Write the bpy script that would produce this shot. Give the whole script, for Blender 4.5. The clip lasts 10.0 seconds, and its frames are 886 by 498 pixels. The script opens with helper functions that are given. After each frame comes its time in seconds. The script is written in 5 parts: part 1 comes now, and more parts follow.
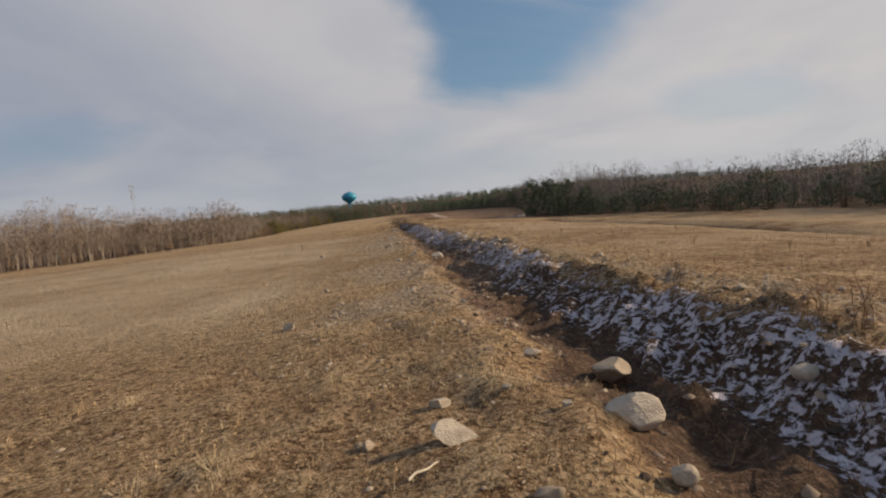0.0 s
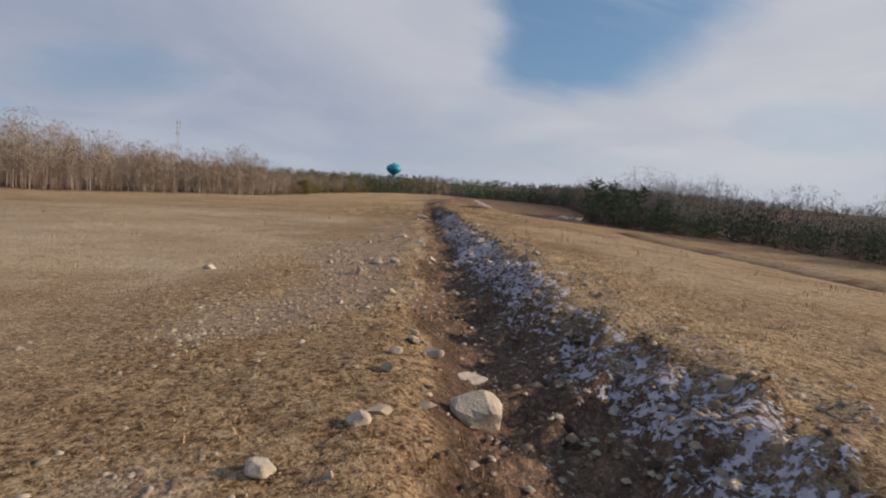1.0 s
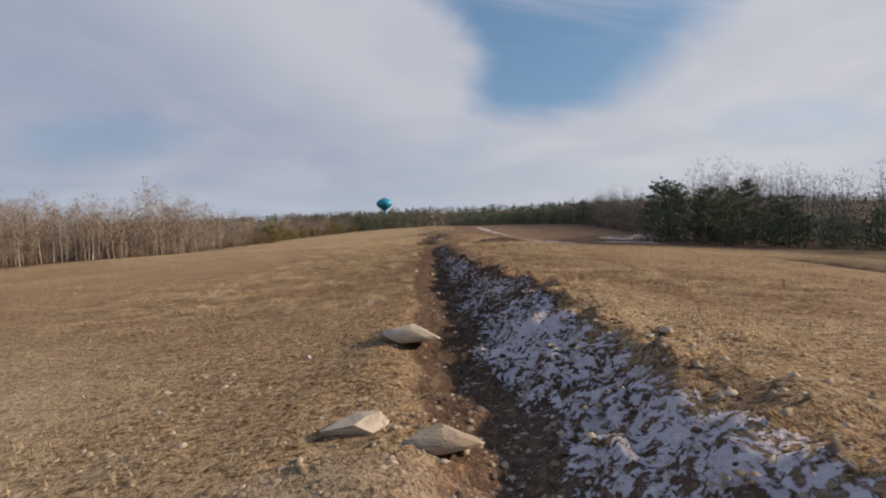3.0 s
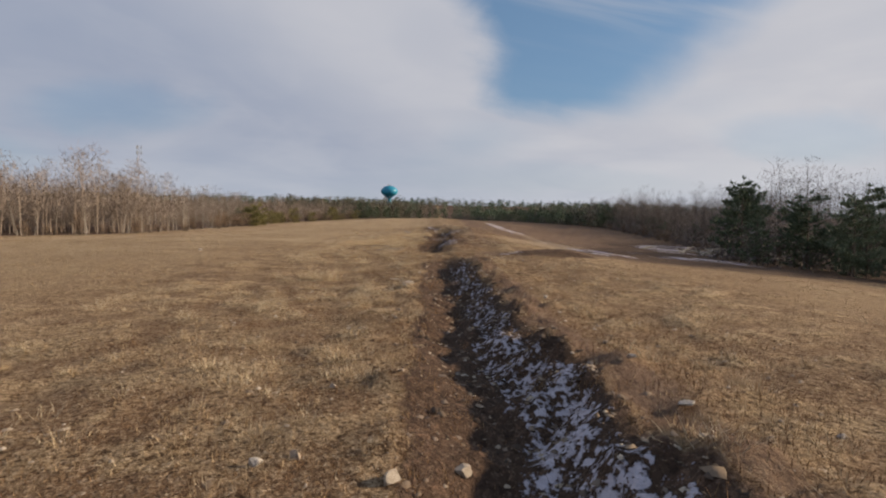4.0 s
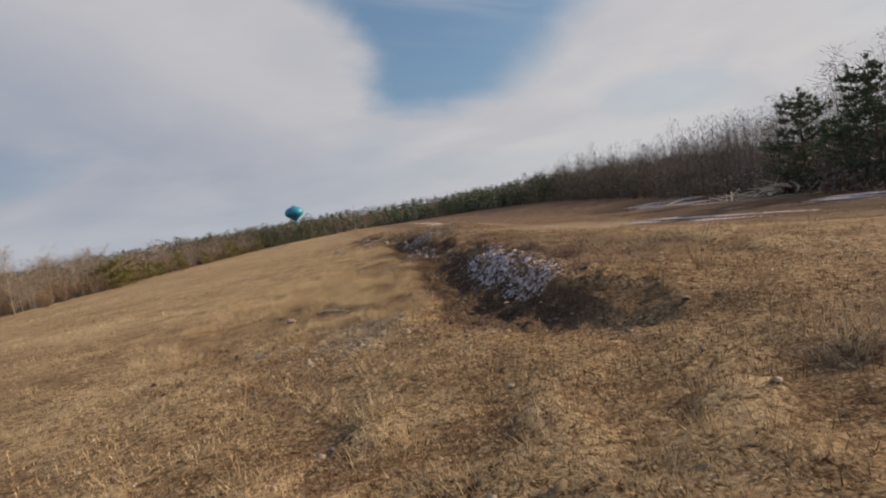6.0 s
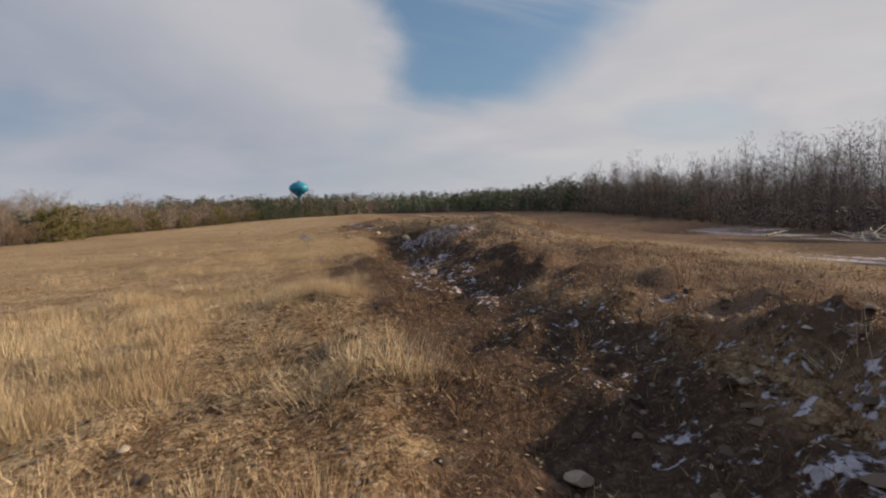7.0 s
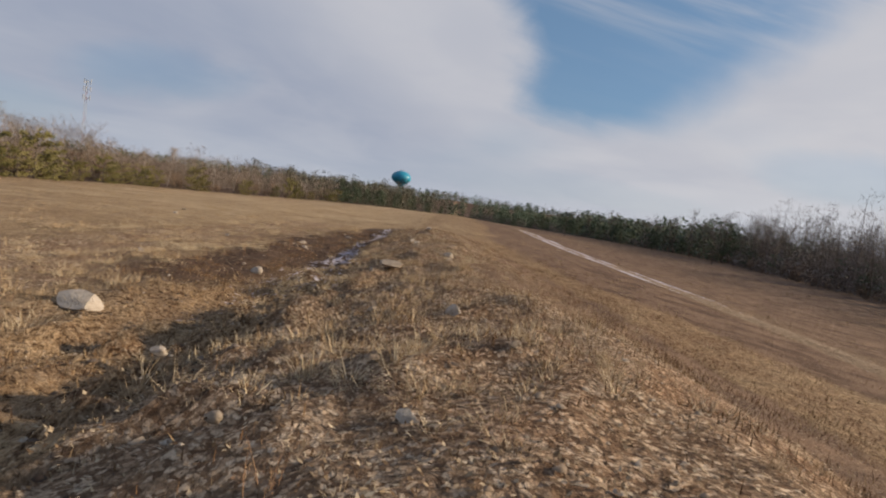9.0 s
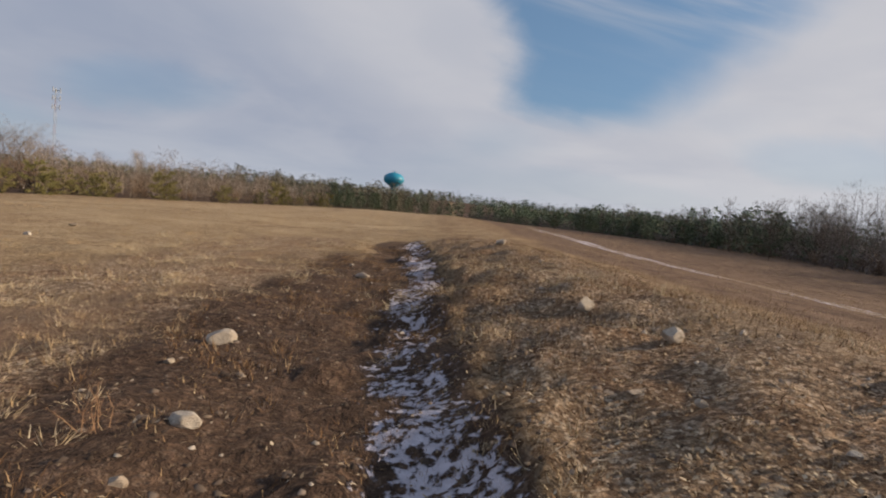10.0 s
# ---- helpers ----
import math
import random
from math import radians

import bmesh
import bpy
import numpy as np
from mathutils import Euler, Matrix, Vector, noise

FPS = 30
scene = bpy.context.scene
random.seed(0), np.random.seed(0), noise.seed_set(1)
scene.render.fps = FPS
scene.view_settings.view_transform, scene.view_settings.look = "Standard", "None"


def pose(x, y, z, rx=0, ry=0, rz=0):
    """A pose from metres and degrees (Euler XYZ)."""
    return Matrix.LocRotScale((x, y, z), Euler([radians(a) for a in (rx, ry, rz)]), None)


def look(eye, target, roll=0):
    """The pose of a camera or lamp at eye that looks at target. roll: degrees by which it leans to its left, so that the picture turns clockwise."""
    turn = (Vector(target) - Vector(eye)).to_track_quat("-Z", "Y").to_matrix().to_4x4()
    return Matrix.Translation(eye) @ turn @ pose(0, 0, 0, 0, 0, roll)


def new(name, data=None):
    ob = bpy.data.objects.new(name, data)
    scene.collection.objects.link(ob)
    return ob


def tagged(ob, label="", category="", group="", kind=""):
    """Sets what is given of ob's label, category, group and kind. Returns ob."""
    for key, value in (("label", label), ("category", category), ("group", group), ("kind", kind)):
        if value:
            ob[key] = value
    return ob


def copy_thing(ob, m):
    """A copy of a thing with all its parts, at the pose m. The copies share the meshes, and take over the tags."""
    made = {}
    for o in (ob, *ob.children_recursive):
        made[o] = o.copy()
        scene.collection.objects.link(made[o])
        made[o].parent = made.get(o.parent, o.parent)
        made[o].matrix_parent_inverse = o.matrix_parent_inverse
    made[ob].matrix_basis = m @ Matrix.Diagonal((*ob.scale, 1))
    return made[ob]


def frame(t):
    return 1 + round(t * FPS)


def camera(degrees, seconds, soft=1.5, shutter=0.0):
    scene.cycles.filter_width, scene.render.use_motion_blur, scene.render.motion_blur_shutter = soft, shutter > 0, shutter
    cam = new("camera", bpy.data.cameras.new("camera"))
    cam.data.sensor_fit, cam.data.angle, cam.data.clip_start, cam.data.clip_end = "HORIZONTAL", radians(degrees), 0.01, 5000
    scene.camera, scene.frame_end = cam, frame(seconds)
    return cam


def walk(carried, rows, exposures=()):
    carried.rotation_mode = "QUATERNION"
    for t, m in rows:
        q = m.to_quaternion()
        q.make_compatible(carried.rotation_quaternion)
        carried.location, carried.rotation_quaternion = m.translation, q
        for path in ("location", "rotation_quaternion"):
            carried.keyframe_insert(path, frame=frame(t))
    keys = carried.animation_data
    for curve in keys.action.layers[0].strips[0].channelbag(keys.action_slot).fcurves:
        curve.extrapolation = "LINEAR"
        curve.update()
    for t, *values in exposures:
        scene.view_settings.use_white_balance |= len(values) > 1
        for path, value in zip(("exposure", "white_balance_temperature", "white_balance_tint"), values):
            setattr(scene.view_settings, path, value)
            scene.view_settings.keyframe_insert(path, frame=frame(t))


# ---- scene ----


def row(t, x, y, z, yaw, pitch, roll):
    """A row of the walk: eye, heading, tilt and lean in degrees."""
    return t, pose(x, y, z, 90 + pitch, 0, yaw) @ pose(0, 0, 0, 0, 0, roll)


cam = camera(80.0, 10.0, soft=2.0, shutter=0.014)
walk(cam, [
    row(0.0, 0.16, 0.33, 1.74, -5.68, -4.25, -6.04),
    row(0.5, 0.81, 8.33, 1.90, -4.19, -5.72, -1.67),
    row(1.0, 1.45, 16.79, 1.87, -1.76, -5.89, 3.37),
    row(1.5, 1.97, 24.65, 2.01, 0.33, -4.97, 6.03),
    row(2.0, 1.92, 32.41, 1.95, -0.03, -2.49, 1.12),
    row(2.5, 1.57, 39.90, 1.69, -1.95, -2.56, -4.10),
    row(4.0, 1.14, 64.58, 2.11, -1.53, -3.46, 1.09),
    row(4.5, 1.03, 71.22, 1.95, -2.06, -4.21, 0.18),
    row(5.0, 0.79, 77.53, 1.69, -3.49, -3.08, -3.40),
    row(5.2, 0.73, 80.18, 1.60, -4.29, -3.18, -4.61),
    row(6.3, -1.74, 93.28, 1.76, -11.65, -4.10, -11.11),
    row(6.5, -1.19, 96.04, 1.67, -12.00, -4.30, -10.48),
    row(7.0, 0.49, 104.26, 1.20, -10.19, -4.14, -2.61),
    row(7.5, 2.40, 111.62, 1.11, -6.66, -3.43, 6.54),
    row(8.0, 5.09, 118.54, 1.57, -1.65, -3.85, 12.10),
    row(8.5, 6.23, 125.25, 1.78, 1.29, -4.01, 13.00),
    row(9.0, 5.00, 132.80, 1.65, 0.21, -3.83, 7.84),
    row(9.5, 3.31, 139.47, 1.92, -0.32, -3.84, 6.41),
    row(10.0, 2.14, 145.70, 1.37, -0.50, -3.65, 5.40),
], exposures=[(0.0, 0.20, 7050, 10), (0.7, 0.19, 6600, 10), (1.2, 0.32, 6400, 10), (2.2, 0.36, 6480, 10), (4.0, 0.31, 6600, 10), (5.0, 0.31, 6850, 10), (6.5, 0.26, 6950, 10),
               (7.5, 0.23, 6780, 10), (8.5, 0.31, 6730, 10), (9.4, 0.30, 6540, 10), (10.0, 0.31, 6620, 10)])

# ---------------------------------------------------------------- light
SUN_AZ, SUN_EL = 85.0, 20.0          # clockwise from +y, above the horizon
sun_data = bpy.data.lights.new("sun", "SUN")
sun_data.energy, sun_data.angle, sun_data.color = 4.6, radians(2.5), (1.0, 0.83, 0.62)
sun = new("sun", sun_data)
sun_from = Vector((math.sin(radians(SUN_AZ)) * math.cos(radians(SUN_EL)),
                   math.cos(radians(SUN_AZ)) * math.cos(radians(SUN_EL)), math.sin(radians(SUN_EL))))
sun.matrix_world = look(sun_from * 60, (0, 0, 0))


class Nodes:
    """Short hand for building node trees."""

    def __init__(self, tree):
        self.tree = tree
        tree.nodes.clear()

    def add(self, kind, inputs=None, **settings):
        node = self.tree.nodes.new(kind)
        for key, value in settings.items():
            setattr(node, key, value)
        for key, value in (inputs or {}).items():
            if isinstance(value, bpy.types.NodeSocket):
                self.tree.links.new(value, node.inputs[key])
            else:
                node.inputs[key].default_value = value
        return node

    def math(self, op, a, b=0.0, c=0.0, clamp=False):
        return self.add("ShaderNodeMath", {0: a, 1: b, 2: c}, operation=op, use_clamp=clamp).outputs[0]

    def noise(self, vector, scale, detail=4.0, rough=0.55, distort=0.0):
        node = self.add("ShaderNodeTexNoise", {"Scale": scale, "Detail": detail, "Roughness": rough, "Distortion": distort})
        if vector is not None:
            self.tree.links.new(vector, node.inputs["Vector"])
        return node.outputs["Fac"]

    def mix(self, fac, a, b, blend="MIX"):
        node = self.tree.nodes.new("ShaderNodeMix")
        node.data_type, node.blend_type = "RGBA", blend
        for socket, value in ((node.inputs[0], fac), (node.inputs[6], a), (node.inputs[7], b)):
            if isinstance(value, bpy.types.NodeSocket):
                self.tree.links.new(value, socket)
            else:
                socket.default_value = value if isinstance(value, (int, float)) else (*value, 1)[:4]
        return node.outputs[2]

    def span(self, value, low, high, to_low=0.0, to_high=1.0):
        return self.add("ShaderNodeMapRange", {0: value, 1: low, 2: high, 3: to_low, 4: to_high},
                        interpolation_type="SMOOTHSTEP").outputs[0]

    def ramp(self, fac, stops):
        node = self.add("ShaderNodeValToRGB", {0: fac})
        while len(node.color_ramp.elements) < len(stops):
            node.color_ramp.elements.new(0.5)
        for element, (at, colour) in zip(node.color_ramp.elements, stops):
            element.position, element.color = at, (*colour, 1)
        return node.outputs[0]


world = bpy.data.worlds.new("sky")
scene.world = world
world.use_nodes = True
n = Nodes(world.node_tree)
nishita = n.add("ShaderNodeTexSky", sky_type="NISHITA", sun_disc=False, sun_elevation=radians(SUN_EL),
                sun_rotation=radians(SUN_AZ), air_density=1.0, dust_density=1.2)
way = n.add("ShaderNodeTexCoord").outputs["Generated"]
part_xyz = n.add("ShaderNodeSeparateXYZ", {0: way})
dx, dy, dz = part_xyz.outputs
ahead = n.math("MAXIMUM", dy, 0.08)
u, v = n.math("DIVIDE", dx, ahead), n.math("DIVIDE", dz, ahead)
lift = n.math("ADD", n.math("ABSOLUTE", dz), 0.20)
flat = n.add("ShaderNodeCombineXYZ", {0: n.math("DIVIDE", dx, lift), 1: n.math("DIVIDE", dy, lift), 2: 0.0}).outputs[0]
broad = n.noise(flat, 0.45, 3.0, 0.45, 0.3)
streak = n.noise(flat, 0.95, 4.0, 0.50, 0.8)
fine = n.noise(flat, 3.0, 4.0, 0.5, 0.5)
# the open gap in the cloud ahead: a crisp left and lower edge, a veiled right one
wob = n.noise(n.add("ShaderNodeCombineXYZ", {0: u, 1: v, 2: 0.0}).outputs[0], 9.0, 4.0, 0.55, 0.4)
wisp_at = n.add("ShaderNodeCombineXYZ", {0: n.math("MULTIPLY", n.math("ADD", u, n.math("MULTIPLY", v, 1.1)), 2.2),
                                         1: n.math("MULTIPLY", n.math("ADD", v, n.math("MULTIPLY", u, 0.14)), 15.0), 2: 0.0}).outputs[0]
wisp = n.noise(wisp_at, 1.3, 4.0, 0.55, 0.5)
gu = n.math("ADD", u, n.math("ADD", n.math("MULTIPLY", n.math("SUBTRACT", wob, 0.5), 0.11), n.math("MULTIPLY", n.math("SUBTRACT", wisp, 0.5), 0.07)))
gv = n.math("ADD", v, n.math("ADD", n.math("MULTIPLY", n.math("SUBTRACT", wob, 0.5), 0.035), n.math("MULTIPLY", n.math("SUBTRACT", wisp, 0.5), 0.050)))
flare = n.math("MULTIPLY", n.math("MAXIMUM", n.math("SUBTRACT", v, 0.33), 0.0), 0.9)
left_side = n.span(n.math("ADD", gu, flare), 0.050, 0.165)
foot = n.span(gv, 0.165, 0.232)
slope = n.math("SUBTRACT", n.math("SUBTRACT", gv, 0.195), n.math("MULTIPLY", n.math("SUBTRACT", gu, 0.375), 0.90))
right_side = n.span(slope, -0.075, 0.110)
gap = n.math("MULTIPLY", n.math("MULTIPLY", left_side, foot), right_side)
veil = n.math("MULTIPLY", n.span(wisp, 0.34, 0.74, 0.0, 0.50), n.span(v, 0.30, 0.45, 0.10, 1.0))
gap = n.math("MULTIPLY", gap, n.math("SUBTRACT", 1.0, veil))
thin = n.math("MULTIPLY", n.span(broad, 0.50, 0.72, 0.0, 0.50), n.span(streak, 0.35, 0.65, 0.3, 1.0))


def patch(at_u, at_v, wide, tall, most):
    """A soft thin place in the cloud sheet."""
    pu = n.math("DIVIDE", n.math("SUBTRACT", gu, at_u), wide)
    pv = n.math("DIVIDE", n.math("SUBTRACT", gv, at_v), tall)
    return n.span(n.math("ADD", n.math("MULTIPLY", pu, pu), n.math("MULTIPLY", pv, pv)), 0.0, 1.2, most, 0.0)


for where in ((-0.58, 0.19, 0.20, 0.06, 0.42), (0.72, 0.165, 0.22, 0.06, 0.34), (-0.95, 0.10, 0.30, 0.06, 0.3), (0.22, 0.075, 0.35, 0.035, 0.18)):
    thin = n.math("MAXIMUM", thin, patch(*where))
clear = n.math("MAXIMUM", gap, thin)
cover = n.math("SUBTRACT", 1.0, n.math("MULTIPLY", clear, 0.95), clamp=True)
slant = n.math("SUBTRACT", n.math("ADD", u, n.math("MULTIPLY", v, 1.39)), n.math("ADD", 0.18, n.math("MULTIPLY", n.math("SUBTRACT", streak, 0.5), 0.5)))
bright = n.math("ADD", n.math("MULTIPLY", n.span(slant, -0.22, 0.16), 0.50),
                n.math("ADD", n.math("ADD", n.math("MULTIPLY", n.span(u, 0.1, 0.8), 0.20), n.math("MULTIPLY", n.span(streak, 0.35, 0.7), 0.28)), n.math("MULTIPLY", n.span(fine, 0.3, 0.7), 0.08)))
cloud = n.mix(bright, (0.31, 0.355, 0.462), (0.585, 0.585, 0.622))
low = n.span(dz, 0.0, 0.16, 1.0, 0.0)
cloud = n.mix(n.math("MULTIPLY", low, 0.55), cloud, (0.49, 0.53, 0.60))
blue = n.mix(1.0, n.mix(0.35, nishita.outputs[0], (2.1, 3.9, 6.2)), (0.074, 0.085, 0.094), "MULTIPLY")
tone = n.mix(cover, blue, cloud)
back = n.add("ShaderNodeBackground", {"Color": tone, "Strength": 0.83})
n.tree.links.new(back.outputs[0], n.add("ShaderNodeOutputWorld").inputs[0])

# ---------------------------------------------------------------- materials


def material(name, roughness=0.9, specular=0.2):
    m = bpy.data.materials.new(name)
    m.use_nodes = True
    k = Nodes(m.node_tree)
    shader = k.add("ShaderNodeBsdfPrincipled", {"Roughness": roughness, "Specular IOR Level": specular})
    k.tree.links.new(shader.outputs[0], k.add("ShaderNodeOutputMaterial").inputs[0])
    return m, k, shader


def link(k, out, shader, name):
    k.tree.links.new(out, shader.inputs[name])


def bump(k, shader, height, strength, distance):
    node = k.add("ShaderNodeBump", {"Strength": strength, "Distance": distance, "Height": height})
    link(k, node.outputs[0], shader, "Normal")


def place_of(k):
    return k.add("ShaderNodeNewGeometry").outputs["Position"]


def make_ground():
    m, k, shader = material("field_soil_and_grass", 0.95, 0.1)
    p = place_of(k)

    def mask(name):
        return k.add("ShaderNodeAttribute", attribute_name=name).outputs["Fac"]

    big, mid, small, grain = k.noise(p, 0.16, 3), k.noise(p, 0.9, 5, 0.6, 0.4), k.noise(p, 6.0, 5, 0.6), k.noise(p, 38.0, 3, 0.6)
    straw = k.ramp(mid, ((0.25, (0.225, 0.163, 0.098)), (0.48, (0.375, 0.283, 0.172)), (0.72, (0.53, 0.415, 0.272))))
    straw = k.mix(k.span(big, 0.40, 0.62, 0.0, 0.8), straw, (0.30, 0.21, 0.128))
    tuft = k.noise(p, 2.4, 4, 0.62, 0.5)
    straw = k.mix(k.span(tuft, 0.52, 0.70, 0.0, 0.65), straw, (0.54, 0.415, 0.245))
    straw = k.mix(k.span(tuft, 0.46, 0.32, 0.0, 0.70), straw, (0.175, 0.100, 0.055))
    thatch = k.noise(p, 10.0, 5, 0.72, 0.6)
    straw = k.mix(k.span(small, 0.50, 0.72, 0.0, 0.55), straw, (0.155, 0.100, 0.055))
    pale = k.mix(mid, (0.40, 0.345, 0.262), (0.53, 0.465, 0.365))
    straw = k.mix(k.math("MULTIPLY", mask("worn"), k.span(small, 0.25, 0.6, 1.0, 0.75)), straw, k.mix(k.span(big, 0.45, 0.65, 0.0, 0.5), pale, (0.34, 0.265, 0.18)))
    sward = k.mix(k.span(k.noise(p, 0.45, 4, 0.6, 0.5), 0.35, 0.65), (0.45, 0.345, 0.205), (0.66, 0.54, 0.355))
    straw = k.mix(k.math("MULTIPLY", mask("pale"), k.span(small, 0.30, 0.62, 1.0, 0.45)), straw, sward)
    rust = k.mix(small, (0.25, 0.150, 0.080), (0.15, 0.090, 0.052))
    tone = k.mix(k.math("MULTIPLY", mask("rust"), k.span(mid, 0.35, 0.60)), straw, rust)
    gravel = k.ramp(small, ((0.25, (0.20, 0.160, 0.118)), (0.5, (0.335, 0.265, 0.188)), (0.75, (0.43, 0.352, 0.262))))
    lay = k.math("SUBTRACT", 1.0, k.math("MAXIMUM", k.math("MULTIPLY", mask("worn"), 0.8), k.math("MULTIPLY", mask("pale"), 0.5)))
    # relief shading of the thatch put into the colour: dark gaps, pale tops
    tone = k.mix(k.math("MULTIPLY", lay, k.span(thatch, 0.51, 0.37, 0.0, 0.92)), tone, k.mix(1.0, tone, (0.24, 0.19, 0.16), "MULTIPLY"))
    tone = k.mix(k.math("MULTIPLY", lay, k.span(thatch, 0.53, 0.68, 0.0, 0.75)), tone, (0.56, 0.445, 0.29))
    hollow = k.math("MULTIPLY", k.span(mask("tussock"), 0.25, 0.0, 0.0, 0.65), k.math("MULTIPLY", k.span(mask("tufted"), 0.2, 1.0), k.span(mid, 0.40, 0.60)))
    tone = k.mix(hollow, tone, k.mix(small, (0.215, 0.135, 0.078), (0.115, 0.070, 0.042)))
    tone = k.mix(k.math("MULTIPLY", k.span(mask("tussock"), 0.2, 0.8, 0.0, 0.75), k.span(thatch, 0.36, 0.55)), tone, (0.50, 0.39, 0.245))
    gfac = k.span(k.math("ADD", mask("gravel"), k.math("MULTIPLY", k.math("SUBTRACT", small, 0.5), 0.7)), 0.35, 0.65)
    tone = k.mix(gfac, tone, gravel)
    flecks = k.add("ShaderNodeTexVoronoi", {"Vector": p, "Scale": 24.0}).outputs["Color"]
    flecks = k.add("ShaderNodeSeparateColor", {0: flecks}).outputs[0]
    bits = k.add("ShaderNodeTexVoronoi", {"Vector": p, "Scale": 55.0}).outputs["Color"]
    bits = k.add("ShaderNodeSeparateColor", {0: bits}).outputs[1]
    mottle = k.math("ADD", k.math("MULTIPLY", flecks, 0.55), k.math("MULTIPLY", bits, 0.45))
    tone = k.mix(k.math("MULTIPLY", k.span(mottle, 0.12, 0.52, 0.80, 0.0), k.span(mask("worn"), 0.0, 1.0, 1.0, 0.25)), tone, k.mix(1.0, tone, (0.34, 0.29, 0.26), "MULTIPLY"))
    tone = k.mix(k.span(mottle, 0.58, 0.92, 0.0, 0.62), tone, (0.50, 0.395, 0.27))
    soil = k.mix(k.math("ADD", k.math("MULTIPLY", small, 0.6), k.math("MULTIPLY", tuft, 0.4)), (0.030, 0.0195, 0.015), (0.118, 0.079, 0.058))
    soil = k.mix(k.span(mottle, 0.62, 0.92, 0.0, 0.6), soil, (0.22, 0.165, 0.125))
    # the same relief shading put into the soil's colour
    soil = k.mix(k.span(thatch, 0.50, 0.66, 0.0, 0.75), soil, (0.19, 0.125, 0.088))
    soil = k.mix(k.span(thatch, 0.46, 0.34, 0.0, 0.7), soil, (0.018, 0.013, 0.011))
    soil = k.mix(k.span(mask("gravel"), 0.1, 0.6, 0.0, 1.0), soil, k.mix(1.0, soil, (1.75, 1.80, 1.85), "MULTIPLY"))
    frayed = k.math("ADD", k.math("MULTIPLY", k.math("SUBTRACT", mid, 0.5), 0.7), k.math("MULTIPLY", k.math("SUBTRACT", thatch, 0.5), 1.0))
    # the soil mask also holds tree shade put in as soil tone
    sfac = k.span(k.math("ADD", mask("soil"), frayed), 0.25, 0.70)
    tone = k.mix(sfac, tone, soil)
    tone = k.mix(k.span(grain, 0.30, 0.70, 0.0, 0.40), tone, k.mix(0.5, tone, (0.06, 0.045, 0.03)))
    brown = k.mix(k.span(mid, 0.35, 0.65), (0.098, 0.064, 0.047), (0.205, 0.142, 0.102))
    brown = k.mix(k.span(thatch, 0.52, 0.68, 0.0, 0.6), brown, (0.30, 0.22, 0.15))
    bfac = k.span(k.math("ADD", mask("brown"), k.math("MULTIPLY", frayed, 0.6)), 0.25, 0.75)
    tone = k.mix(k.math("MULTIPLY", bfac, k.math("SUBTRACT", 1.0, sfac)), tone, brown)
    shift = k.add("ShaderNodeVectorMath", {0: k.add("ShaderNodeTexNoise", {"Vector": p, "Scale": 22.0, "Detail": 4.0}).outputs["Color"], 1: (0.11, 0.11, 0.11)}, operation="MULTIPLY").outputs[0]
    crinkled = k.add("ShaderNodeVectorMath", {0: p, 1: shift}, operation="ADD").outputs[0]
    scraps = k.add("ShaderNodeTexVoronoi", {"Vector": crinkled, "Scale": 30.0})
    scrap = k.math("ADD", k.math("MULTIPLY", k.add("ShaderNodeSeparateColor", {0: scraps.outputs["Color"]}).outputs[0], 0.72), k.math("MULTIPLY", tuft, 0.28))
    leaves = k.ramp(scrap, ((0.12, (0.090, 0.056, 0.037)), (0.36, (0.225, 0.150, 0.098)), (0.60, (0.41, 0.305, 0.210)), (0.84, (0.66, 0.55, 0.42))))
    leaves = k.mix(k.span(scraps.outputs["Distance"], 0.35, 0.75, 0.0, 0.6), leaves, (0.065, 0.042, 0.028))
    leaves = k.mix(k.span(mid, 0.46, 0.64, 0.0, 0.55), leaves, k.mix(1.0, leaves, (0.72, 0.55, 0.45), "MULTIPLY"))
    lfac = k.span(k.math("ADD", mask("leafy"), k.math("MULTIPLY", frayed, 0.7)), 0.25, 0.75, 0.0, 0.85)
    lfac = k.math("MULTIPLY", lfac, k.span(mask("brown"), 0.1, 0.6, 1.0, 0.22))
    tone = k.mix(lfac, tone, leaves)
    clump = k.noise(p, 5.0, 3, 0.60, 0.4)
    crumb = k.noise(p, 14.0, 3, 0.60, 0.2)
    heap = k.math("ADD", mask("snow"), k.math("ADD", k.math("MULTIPLY", k.math("SUBTRACT", clump, 0.5), 1.7),
                                               k.math("MULTIPLY", k.math("SUBTRACT", crumb, 0.5), 1.6)))
    snow = k.span(heap, 0.56, 0.76)
    snow = k.math("MULTIPLY", snow, k.span(mask("snow"), 0.03, 0.12))
    tone = k.mix(snow, tone, k.mix(crumb, (0.42, 0.375, 0.42), (0.72, 0.66, 0.71)))
    tone = k.mix(1.0, tone, k.mix(snow, (1.045, 0.972, 0.92), (1.0, 1.0, 1.0)), "MULTIPLY")
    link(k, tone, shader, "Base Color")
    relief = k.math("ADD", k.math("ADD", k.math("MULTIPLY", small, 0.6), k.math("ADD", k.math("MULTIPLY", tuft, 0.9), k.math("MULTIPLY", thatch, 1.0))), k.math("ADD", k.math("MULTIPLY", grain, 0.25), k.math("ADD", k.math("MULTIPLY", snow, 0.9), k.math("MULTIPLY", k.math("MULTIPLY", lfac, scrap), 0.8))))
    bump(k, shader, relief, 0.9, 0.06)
    return m


